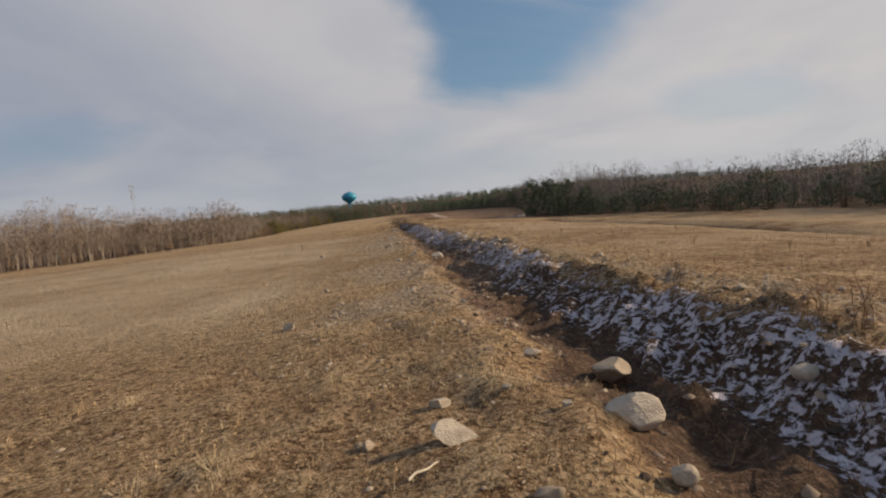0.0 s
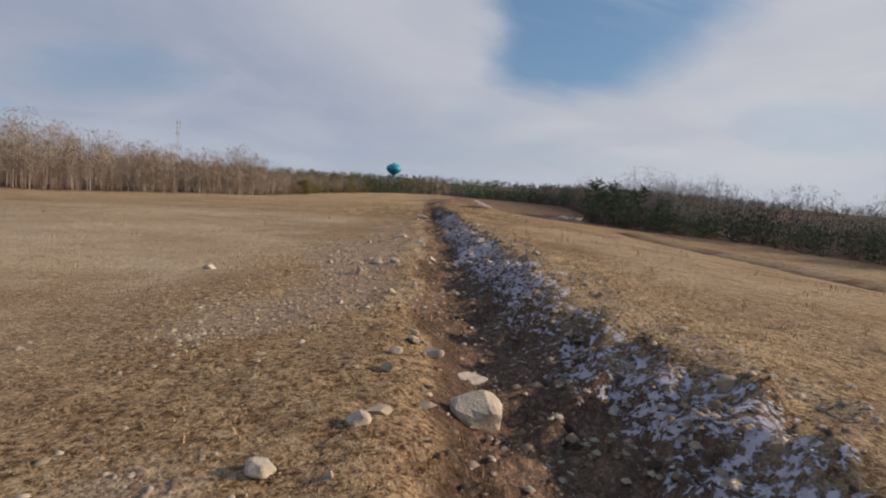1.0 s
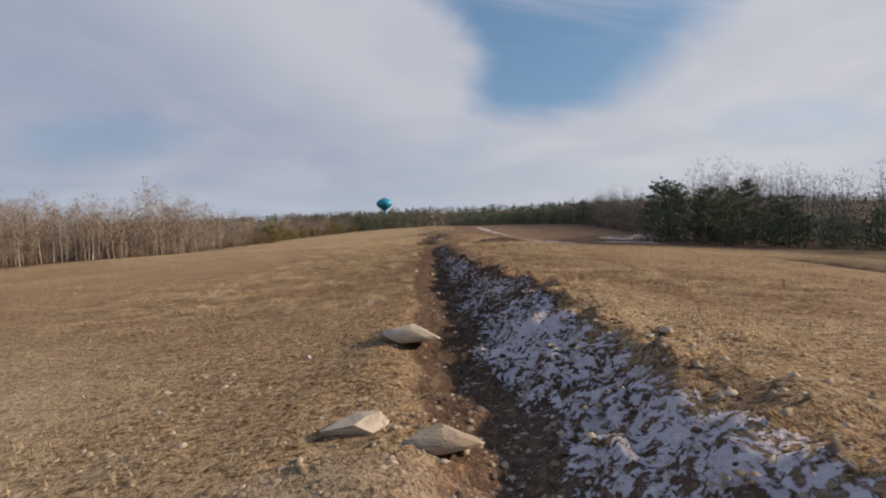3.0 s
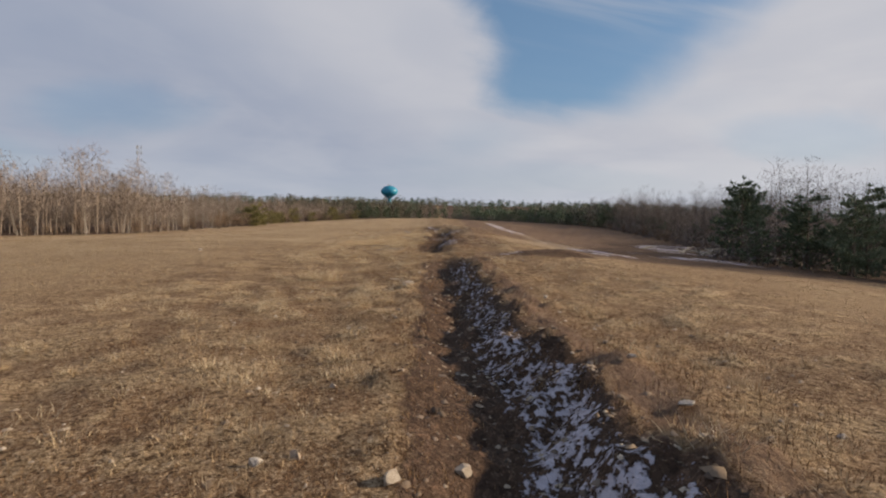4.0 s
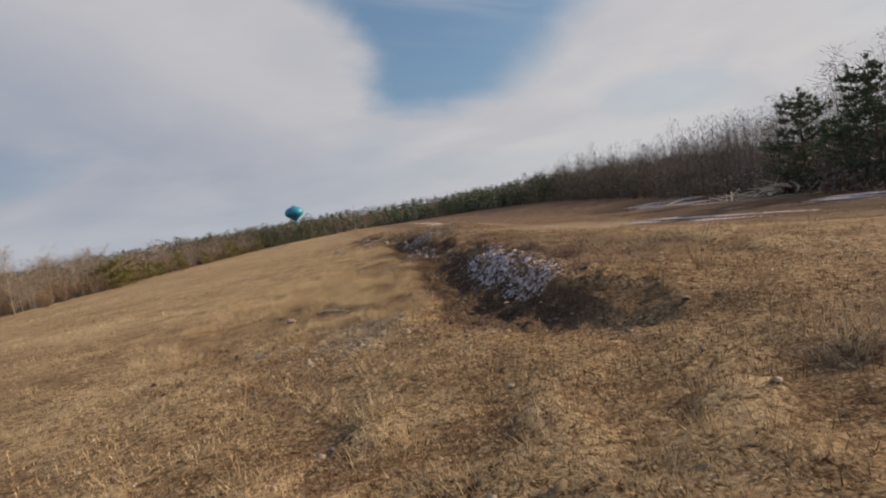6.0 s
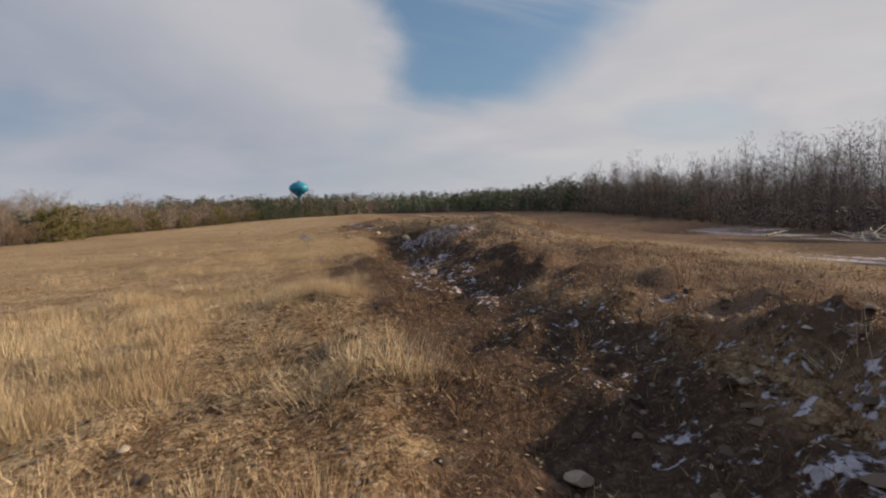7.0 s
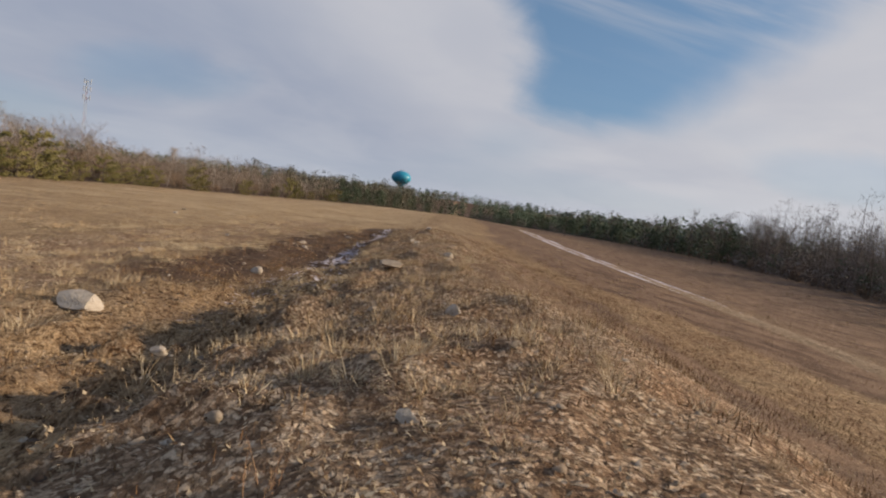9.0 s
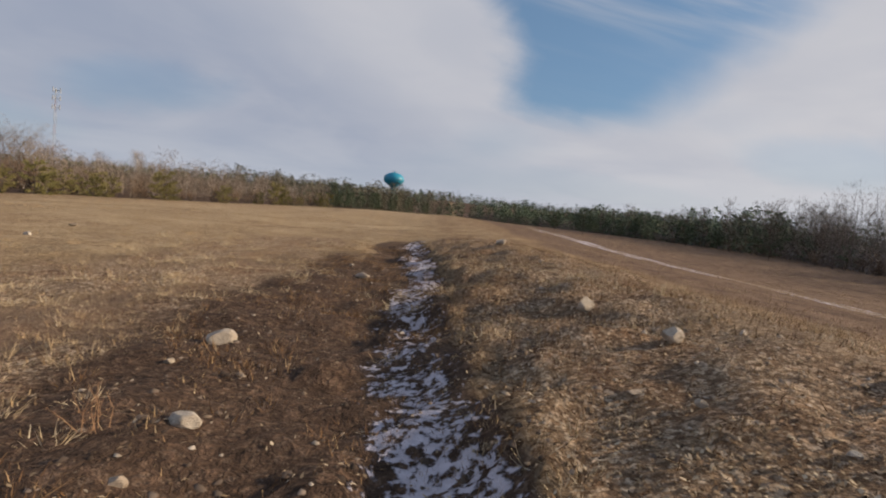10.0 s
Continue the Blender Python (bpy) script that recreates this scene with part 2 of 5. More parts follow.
def make_grass():
    m, k, shader = material("dry_grass", 0.8, 0.15)
    chance = k.add("ShaderNodeNewGeometry").outputs["Random Per Island"]
    tone = k.ramp(chance, ((0.0, (0.17, 0.105, 0.060)), (0.25, (0.35, 0.240, 0.132)), (0.6, (0.52, 0.378, 0.222)), (1.0, (0.68, 0.54, 0.35))))
    p = place_of(k)
    tone = k.mix(k.span(k.noise(p, 0.35, 3), 0.42, 0.65, 0.0, 0.5), tone, (0.33, 0.215, 0.115))
    link(k, tone, shader, "Base Color")
    return m


def make_fluff():
    m, k, shader = material("pale_soft_grass", 0.85, 0.1)
    chance = k.add("ShaderNodeNewGeometry").outputs["Random Per Island"]
    tone = k.ramp(chance, ((0.0, (0.30, 0.20, 0.11)), (0.4, (0.55, 0.43, 0.275)), (1.0, (0.76, 0.645, 0.465))))
    link(k, k.mix(k.span(k.noise(place_of(k), 0.5, 3), 0.40, 0.65, 0.0, 0.55), tone, (0.38, 0.26, 0.145)), shader, "Base Color")
    return m


def make_rust_grass():
    m, k, shader = material("rust_brown_grass", 0.85, 0.1)
    chance = k.add("ShaderNodeNewGeometry").outputs["Random Per Island"]
    link(k, k.ramp(chance, ((0.0, (0.085, 0.045, 0.026)), (0.45, (0.18, 0.10, 0.052)), (0.8, (0.29, 0.185, 0.10)), (1.0, (0.44, 0.32, 0.19)))), shader, "Base Color")
    return m


def make_weed():
    m, k, shader = material("dead_weed_stems", 0.85, 0.1)
    chance = k.add("ShaderNodeNewGeometry").outputs["Random Per Island"]
    link(k, k.ramp(chance, ((0.0, (0.13, 0.062, 0.040)), (0.5, (0.24, 0.135, 0.080)), (1.0, (0.42, 0.30, 0.18)))), shader, "Base Color")
    return m


def make_stone():
    m, k, shader = material("field_stone", 0.85, 0.25)
    p = k.add("ShaderNodeTexCoord").outputs["Object"]
    chance = k.add("ShaderNodeObjectInfo").outputs["Random"]
    base = k.ramp(chance, ((0.0, (0.33, 0.258, 0.188)), (0.4, (0.43, 0.358, 0.285)), (0.75, (0.50, 0.435, 0.37)), (1.0, (0.37, 0.27, 0.185))))
    blot, speck = k.noise(p, 3.0, 5, 0.6), k.noise(p, 24.0, 3)
    tone = k.mix(k.span(blot, 0.40, 0.70, 0.0, 0.5), base, (0.20, 0.155, 0.11))
    tone = k.mix(k.span(speck, 0.55, 0.75, 0.0, 0.35), tone, (0.62, 0.57, 0.50))
    link(k, tone, shader, "Base Color")
    bump(k, shader, k.math("ADD", blot, k.math("MULTIPLY", speck, 0.4)), 0.5, 0.04)
    return m


def make_pebble():
    m, k, shader = material("pebbles", 0.9, 0.2)
    chance = k.add("ShaderNodeNewGeometry").outputs["Random Per Island"]
    tone = k.ramp(chance, ((0.0, (0.15, 0.098, 0.062)), (0.35, (0.31, 0.228, 0.158)), (0.75, (0.42, 0.335, 0.250)), (1.0, (0.54, 0.45, 0.36))))
    link(k, k.mix(k.span(k.noise(place_of(k), 30.0, 3), 0.35, 0.65, 0, 0.4), tone, (0.16, 0.12, 0.085)), shader, "Base Color")
    return m


def make_bark(name, dark, pale, bands):
    m, k, shader = material(name, 0.85, 0.15)
    p = k.add("ShaderNodeTexCoord").outputs["Object"]
    squash = k.add("ShaderNodeMapping", {"Vector": p, "Scale": (3.0, 3.0, bands)}).outputs[0]
    marks = k.noise(squash, 1.6, 5, 0.65)
    tone = k.mix(k.span(marks, 0.50, 0.66), pale, dark)
    chance = k.add("ShaderNodeObjectInfo").outputs["Random"]
    tone = k.mix(k.span(chance, 0.0, 1.0, 0.0, 0.45), tone, dark)
    link(k, tone, shader, "Base Color")
    bump(k, shader, marks, 0.4, 0.03)
    return m


def make_leafy(name, stops, chance_mix=0.5, roughness=0.8):
    """Twigs, needles or leaves: tone by piece and by plant."""
    m, k, shader = material(name, roughness, 0.12)
    piece = k.add("ShaderNodeNewGeometry").outputs["Random Per Island"]
    plant = k.add("ShaderNodeObjectInfo").outputs["Random"]
    fac = k.math("ADD", k.math("MULTIPLY", piece, 1 - chance_mix), k.math("MULTIPLY", plant, chance_mix))
    link(k, k.ramp(fac, stops), shader, "Base Color")
    return m


def make_paint(name, colour, worn, roughness=0.45):
    m, k, shader = material(name, roughness, 0.4)
    p = k.add("ShaderNodeTexCoord").outputs["Object"]
    tone = k.mix(k.span(k.noise(p, 0.8, 5, 0.6), 0.45, 0.75, 0.0, 0.5), colour, worn)
    tone = k.mix(k.span(k.noise(p, 6.0, 4), 0.5, 0.8, 0.0, 0.3), tone, worn)
    link(k, tone, shader, "Base Color")
    return m


RUST_GRASS, FLUFF = make_rust_grass(), make_fluff()
GROUND, GRASS, WEED, STONE, PEBBLE = make_ground(), make_grass(), make_weed(), make_stone(), make_pebble()
BIRCH = make_bark("birch_bark", (0.149, 0.121, 0.098), (0.483, 0.431, 0.374), 5.0)
BARK = make_bark("grey_brown_bark", (0.055, 0.042, 0.032), (0.15, 0.12, 0.095), 0.7)
LOG = make_bark("weathered_wood", (0.30, 0.25, 0.19), (0.60, 0.52, 0.41), 0.8)
# twigs with the backlit woods' shade put into a darker tone
BACKLIT_TWIG = make_leafy("backlit_grey_twigs", ((0.0, (0.098, 0.081, 0.072)), (0.5, (0.161, 0.135, 0.121)), (1.0, (0.241, 0.205, 0.186))))
SNOW = make_leafy("old_snow", ((0.0, (0.42, 0.42, 0.48)), (0.5, (0.56, 0.54, 0.60)), (1.0, (0.72, 0.69, 0.75))), 0.0, 0.7)
CLOD = make_leafy("soil_clods", ((0.0, (0.050, 0.036, 0.028)), (0.5, (0.115, 0.083, 0.063)), (1.0, (0.27, 0.205, 0.158))), 0.0, 0.95)
TWIG = make_leafy("bare_twigs", ((0.0, (0.134, 0.102, 0.081)), (0.5, (0.224, 0.176, 0.142)), (1.0, (0.333, 0.270, 0.222))))
OLIVE = make_leafy("olive_brown_foliage", ((0.0, (0.100, 0.092, 0.064)), (0.5, (0.165, 0.148, 0.108)), (1.0, (0.235, 0.205, 0.155))))
LITTER = make_leafy("dead_leaf_litter", ((0.0, (0.075, 0.045, 0.028)), (0.35, (0.18, 0.115, 0.065)), (0.7, (0.36, 0.265, 0.165)), (1.0, (0.55, 0.44, 0.31))), 0.0)
RUSTY = make_leafy("rust_brown_leaves", ((0.0, (0.15, 0.085, 0.050)), (0.5, (0.25, 0.155, 0.095)), (1.0, (0.36, 0.25, 0.16))))
NEEDLE = make_leafy("pine_needles", ((0.0, (0.061, 0.083, 0.056)), (0.5, (0.108, 0.139, 0.090)), (1.0, (0.169, 0.195, 0.126))))
YOUNG = make_leafy("young_evergreen", ((0.0, (0.125, 0.115, 0.045)), (0.5, (0.20, 0.182, 0.070)), (1.0, (0.30, 0.25, 0.11))))
TEAL = make_paint("teal_tank_paint", (0.024, 0.255, 0.390), (0.045, 0.32, 0.45))
STEEL = make_paint("galvanised_steel", (0.32, 0.33, 0.34), (0.22, 0.22, 0.22), 0.6)
REDPAINT = make_paint("faded_red_paint", (0.30, 0.10, 0.08), (0.35, 0.20, 0.16), 0.6)

# ---------------------------------------------------------------- the lie of the land
dice = np.random.RandomState(7)
TABLE = dice.rand(256, 256)


def vnoise(x, y):
    """Smooth noise from 0 to 1, one unit a cell."""
    x, y = np.asarray(x, float), np.asarray(y, float)
    xi, yi = np.floor(x).astype(int), np.floor(y).astype(int)
    fx, fy = x - xi, y - yi
    fx, fy = fx * fx * (3 - 2 * fx), fy * fy * (3 - 2 * fy)
    a, b = TABLE[xi % 256, yi % 256], TABLE[(xi + 1) % 256, yi % 256]
    c, d = TABLE[xi % 256, (yi + 1) % 256], TABLE[(xi + 1) % 256, (yi + 1) % 256]
    return (a * (1 - fx) + b * fx) * (1 - fy) + (c * (1 - fx) + d * fx) * fy


def fbm(x, y, octaves=4):
    total, weight, out = 0.0, 1.0, 0.0
    for i in range(octaves):
        out = out + weight * vnoise(x * 2 ** i + 17.3 * i, y * 2 ** i + 5.1 * i)
        total += weight
        weight *= 0.5
    return out / total


def step(a, b, value):
    q = np.clip((np.asarray(value, float) - a) / (b - a), 0, 1)
    return q * q * (3 - 2 * q)


def ditch_x(y):
    """The ditch's left lip."""
    return np.interp(y, [-20, 0, 28, 50, 75, 93, 97, 101, 107, 116, 131, 142, 151, 162, 200],
                     [1.8, 1.7, 1.5, 1.15, 1.15, 1.15, 0.2, 0.4, 0.9, 1.15, 1.55, 1.25, 0.7, 0.0, -1.0])


def across(x, y):
    """Distance across the ditch from its uneven left lip."""
    s = x - ditch_x(y) - 0.4 * (vnoise(y / 2.3, y * 0 + 3.0) - 0.5) - 0.28 * (vnoise(y / 0.9 + 31, x / 1.1) - 0.5) - 0.25 * (vnoise(y / 0.33, x / 0.4 + 7) - 0.5)
    narrow = 1 - 0.29 * step(60, 74, y) * (1 - step(92, 97, y))
    return np.where((s > 0) & (s < 2.8), s / narrow, np.where(s > 0, s + 2.8 / narrow - 2.8, s))


def ditch_depth(y):
    first = 1 - step(84, 93.5, y)
    second = step(93.0, 99.0, y) * (1 - step(163, 176, y))
    return first + second * (0.95 - 0.30 * (1 - step(103, 107, y)) - 0.45 * step(104, 108, y) * (1 - step(114, 119, y)))


def bank_height(y):
    return (0.16 - 0.03 * (1 - step(54, 62, y))) * (1 - step(88, 92, y)) + step(94, 97, y) * (0.10 + 0.56 * step(114.5, 122.0, y) - 0.26 * step(134, 144, y)) * (1 - step(165, 178, y))


LEFT_Y, LEFT_X = [-200, 40, 85, 105, 125, 160, 190, 235, 300, 380, 398, 600], [-60, -60, -53, -43, -35, -36, -38, -40, -30, -4, 8, 8]
RIGHT_Y, RIGHT_X = [-200, 40, 85, 97, 110, 120, 135, 160, 200, 232, 309, 380, 398, 600], [46, 44, 42, 37, 30, 32, 42, 47, 52, 57, 45, 20, 8, 8]


def left_edge(y):
    return np.interp(y, LEFT_Y, LEFT_X)


def right_edge(y):
    return np.interp(y, RIGHT_Y, RIGHT_X)


def road_x(y):
    return np.interp(y, [60, 100, 118, 135, 165, 185, 225, 265, 380], [21, 19, 17, 16.5, 17.6, 19.6, 20.5, 23.5, 14])


def furrow_x(y):
    return 21.0 + 0.13 * (np.asarray(y, float) - 50)


def land(x, y):
    """The height of the ground without clods."""
    x, y = np.asarray(x, float), np.asarray(y, float)
    late = step(140, 230, y)
    z = 0.044 * x * np.exp(-(x / 9.0) ** 2)
    shelf = step(90, 106, y) * (1 - step(138, 150, y))
    z = z - (2.3 - 1.6 * late) * (1 - shelf) * step(5, 36, x) - shelf * (0.95 * step(5, 17, x) + 1.45 * step(16, 44, x)) - 0.55 * step(4, 36, -x)
    z = z + 1.2 * step(190, 330, y) + 10.5 * step(395, 540, y) * (1 - step(250, 700, np.abs(x + 60))) + 5.5 * step(540, 720, y)
    z = z + (0.5 - 0.3 * shelf * step(5, 12, x)) * (fbm(x / 23.0, y / 23.0, 3) - 0.5) * step(3, 14, np.abs(x - 2.0))
    s = across(x, y)
    z = z - (0.54 - 0.10 * (1 - step(52, 62, y))) * (1 - 0.38 * step(64, 74, y) * (1 - step(92, 95, y)) - 0.3 * step(100, 116, y) - 0.42 * step(126, 132, y) * (1 - step(141, 147, y)) - 0.42 * step(141, 147, y)) * ditch_depth(y) * step(-0.5, 0.75, s) * (1 - step(1.0, 2.45 + 0.35 * (1 - step(52, 62, y)), s))
    broad = step(106, 117, y)
    z = z + bank_height(y) * (0.85 + 0.3 * vnoise(y / 3.1, y * 0 + 9.0)) * (step(1.15, 2.75, s) * (1 - broad) + step(1.0, 4.3, s) * broad) * (1 - step(3.2 + 1.3 * broad, 5.2 + 2.6 * broad, s))
    z = z + 0.34 * np.exp(-((x - 7.4) / 2.2) ** 2 - ((y - 91.9) / 0.9) ** 2)
    for side in (-0.75, 0.75):
        z = z - 0.10 * np.exp(-((x - road_x(y) - side) / 0.32) ** 2) * step(60, 90, y)
    z = z - 0.25 * np.exp(-((x - furrow_x(y)) / 0.6) ** 2) * step(10, 22, y) * (1 - step(80, 92, y))
    z = z + 0.35 * np.exp(-((x - furrow_x(y) - 2.2) / 1.1) ** 2) * step(10, 22, y) * (1 - step(80, 92, y))
    return z


def tussock(x, y):
    """Where the grass stands in raised pale clumps, 0 to 1."""
    wide = ((1 - step(7, 12, y)) * 0.7 + step(55, 63, y) * (1 - 0.45 * step(112, 118, y))) * (1 - step(7, 14, np.abs(x - 1)))
    lump = step(0.50, 0.68, fbm(x / 0.62 + 21, y / 0.62 + 5, 2)) * (0.35 + 0.65 * step(0.38, 0.58, fbm(x / 2.9, y / 2.9 + 8, 2)))
    s = across(x, y)
    off = 1 - step(-0.7, -0.1, s) * (1 - step(2.7, 3.4, s)) * np.clip(ditch_depth(y), 0, 1)
    return lump * wide * off * (1 - step(6, 9, x - 2) * step(100, 110, y)), np.clip(wide, 0, 1) * off


def clods(x, y):
    s = across(x, y)
    rough = np.exp(-((s - 1.6) / 1.9) ** 2) * np.clip(ditch_depth(y) + 0.25, 0, 1)
    near = np.exp(-((x - 2) / 14.0) ** 2)
    field = 0.075 * (1 + 0.9 * step(57, 66, y)) * (fbm(x / 0.9, y / 0.9, 3) - 0.5) + 0.16 * (fbm(x / 3.7 + 9, y / 3.7, 2) - 0.5)
    lumps = np.maximum(fbm(x / 0.34 + 4, y / 0.34, 3) - 0.42, 0)
    bank = step(99, 106, y) * (1 - step(162, 170, y)) * np.exp(-((s - 2.2) / 3.2) ** 2)
    knobs = np.maximum(fbm(x / 0.55 + 14, y / 0.55 + 3, 2) - 0.45, 0)
    return near * (field + 0.085 * tussock(x, y)[0] + np.maximum(rough * (0.75 - 0.35 * step(138, 145, y)), bank * 0.34) * lumps + bank * (0.30 - 0.14 * step(134, 142, y)) * knobs)


def height(x, y):
    return land(x, y) + clods(x, y)


def hz(x, y):
    return float(height(np.array([x]), np.array([y]))[0])


# ---------------------------------------------------------------- building blocks
def mesh_from(name, verts, faces, mat, smooth=False):
    me = bpy.data.meshes.new(name)
    me.from_pydata(verts, [], faces)
    me.materials.append(mat)
    if smooth:
        me.polygons.foreach_set("use_smooth", [True] * len(me.polygons))
    me.update()
    return me


def part(name, verts, faces, mat, parent, label="", smooth=False):
    ob = new(name, mesh_from(name, verts, faces, mat, smooth))
    ob.parent = parent
    return tagged(ob, label)


def thing(name, m, label, category, group="", kind=""):
    ob = new(name)
    ob.empty_display_size = 0.2
    ob.matrix_basis = m
    return tagged(ob, label, category, group, kind)


def tube(verts, faces, points, radii, sides):
    """A tapered tube along points, added to verts and faces."""
    rings = []
    for i, (p, r) in enumerate(zip(points, radii)):
        along = (points[min(i + 1, len(points) - 1)] - points[max(i - 1, 0)])
        along = along.normalized() if along.length > 1e-6 else Vector((0, 0, 1))
        side = along.cross(Vector((0.31, 0.87, 0.12)) if abs(along.z) > 0.8 else Vector((0, 0, 1))).normalized()
        other = along.cross(side)
        rings.append(len(verts))
        for j in range(sides):
            a = 2 * math.pi * j / sides
            verts.append(p + r * (math.cos(a) * side + math.sin(a) * other))
    for a, b in zip(rings, rings[1:]):
        for j in range(sides):
            q = (j + 1) % sides
            faces.append((a + j, a + q, b + q, b + j))
    faces.append(tuple(rings[-1] + j for j in range(sides)))


def lathe(verts, faces, profile, sides, centre=Vector((0, 0, 0))):
    base = len(verts)
    for r, z in profile:
        for j in range(sides):
            a = 2 * math.pi * j / sides
            verts.append(centre + Vector((r * math.cos(a), r * math.sin(a), z)))
    for i in range(len(profile) - 1):
        for j in range(sides):
            q = (j + 1) % sides
            faces.append((base + i * sides + j, base + i * sides + q, base + (i + 1) * sides + q, base + (i + 1) * sides + j))
    faces.append(tuple(base + (len(profile) - 1) * sides + j for j in range(sides)))
    faces.append(tuple(base + sides - 1 - j for j in range(sides)))


def sliver(verts, faces, root, tip, width, rng):
    """A thin three-cornered blade, twig or needle."""
    way = tip - root
    side = way.cross(Vector((rng.gauss(0, 1), rng.gauss(0, 1), rng.gauss(0, 1))))
    side = side.normalized() * width * 0.5 if side.length > 1e-6 else Vector((width * 0.5, 0, 0))
    k = len(verts)
    verts.extend((root - side, root + side, tip))
    faces.append((k, k + 1, k + 2))


def leaf(verts, faces, at, size, rng):
    """A loose small leaf or needle tuft with four corners."""
    a = Vector((rng.gauss(0, 1), rng.gauss(0, 1), rng.gauss(0, 0.7))).normalized()
    b = a.cross(Vector((rng.gauss(0, 1), rng.gauss(0, 1), rng.gauss(0, 1)))).normalized()
    k = len(verts)
    verts.extend((at - a * size, at + b * size * 0.35, at + a * size, at - b * size * 0.35))
    faces.append((k, k + 1, k + 2, k + 3))


# ---------------------------------------------------------------- ground
def graded(start, end, fine, far, growth):
    """Even steps from start to end, then ever wider ones out to far on both sides."""
    inner = np.arange(start, end, fine)
    out, gap, at = [], fine, end
    while at < far[1]:
        out.append(at)
        gap *= growth
        at += gap
    back, gap, at = [], fine, start
    while at > far[0]:
        gap *= growth
        at -= gap
        back.append(at)
    return np.concatenate((back[::-1], inner, out, [far[1]]))


def snow_mask(x, y):
    s = across(x, y)
    early = 0.5 * step(110, 114, y) * (1 - step(116, 119, y))
    late = -0.25 * step(124, 128, y)
    first = 0.1 * step(94, 97, y) * (1 - step(103, 107, y)) + 0.6 * step(117.5, 119.5, y) * (1 - step(123, 126, y))
    early = early - 0.2 * (1 - step(54, 60, y)) - 0.35 * step(11, 15, y) * (1 - step(27, 33, y)) - 0.15 * step(64, 72, y) * (1 - step(88, 92, y)) - 0.4 * step(96, 99, y) * (1 - step(105, 108, y))
    start = 0.55 - early + late + 0.42 * step(144, 149, y) - 0.2 * step(136, 140, y) * (1 - step(144, 148, y))
    band = step(start, start + 0.6, s) * (1 - step(2.35 - 0.10 * (1 - step(56, 62, y)) + 0.2 * step(10, 14, y) * (1 - step(34, 40, y)) - 0.35 * step(60, 66, y) * (1 - step(90, 94, y)) + 2.4 * late * (1 - 0.5 * step(136, 140, y) + 0.8 * step(143, 148, y)) - 0.75 * step(110, 112, y) * (1 - step(117, 119, y)) + first, 2.80 - 0.10 * (1 - step(56, 62, y)) + 0.2 * step(10, 14, y) * (1 - step(34, 40, y)) - 0.35 * step(60, 66, y) * (1 - step(90, 94, y)) + 2.4 * late * (1 - 0.5 * step(136, 140, y) + 0.8 * step(143, 148, y)) - 0.75 * step(110, 112, y) * (1 - step(117, 119, y)) + first, s)) * np.clip(ditch_depth(y) * 1.3, 0, 1)
    lots = (0.74 - 0.17 * step(7, 10, y) + 0.21 * step(11, 15, y)) * (1 - step(52, 64, y)) + (0.72 - 0.16 * step(76, 80, y)) * step(50, 66, y) * (1 - step(84, 91, y)) + step(97, 99, y) * (0.76 - 0.18 * step(105, 107, y) + 0.12 * step(111.5, 113, y) - 0.42 * step(117, 118.5, y) + 0.36 * step(118, 120, y) - 0.28 * step(123.5, 126, y)
                                                                                                        - 0.20 * step(131, 135, y) + 0.33 * step(136, 141, y) + 0.37 * step(143.5, 149, y))
    out = band * (lots - 0.07) * (0.65 + 0.7 * vnoise(y / 2.7 + 3, x * 0 + 1.5))
    for side in (-0.75, 0.75):
        rut = np.exp(-((x - road_x(y) - side + 0.3 * (vnoise(y / 5.0, y * 0 + side) - 0.5)) / 0.42) ** 2) * (0.55 + 0.75 * vnoise(y / 3.3, y * 0 + 8 + side)) * step(102, 116, y) * (1 - step(255, 300, y))
        out = np.maximum(out, rut * (0.45 * (1 - 0.5 * step(120, 126, y) * (1 - step(152, 160, y))) + 0.75 * step(153, 166, y) * (1 - step(245, 275, y)) + 0.95 * step(106, 111, y) * (1 - 0.7 * step(117, 122, y)) * (1 - step(134, 142, y))))
    gap = right_edge(y) - x
    shade = step(-4, 0, gap) * (1 - step(8, 13, gap)) * step(100, 112, y) * (1 - step(150, 175, y))
    out = np.maximum(out, shade * step(0.36, 0.56, fbm(x / 9.0, y / 7.0 + 7, 2)) * (0.34 + 0.55 * vnoise(x / 1.1, y / 2.5)))
    heap = np.exp(-((x - 5.4) / 0.9) ** 2 - ((y - 92.2) / 0.9) ** 2)
    return np.maximum(out, heap * 0.8)


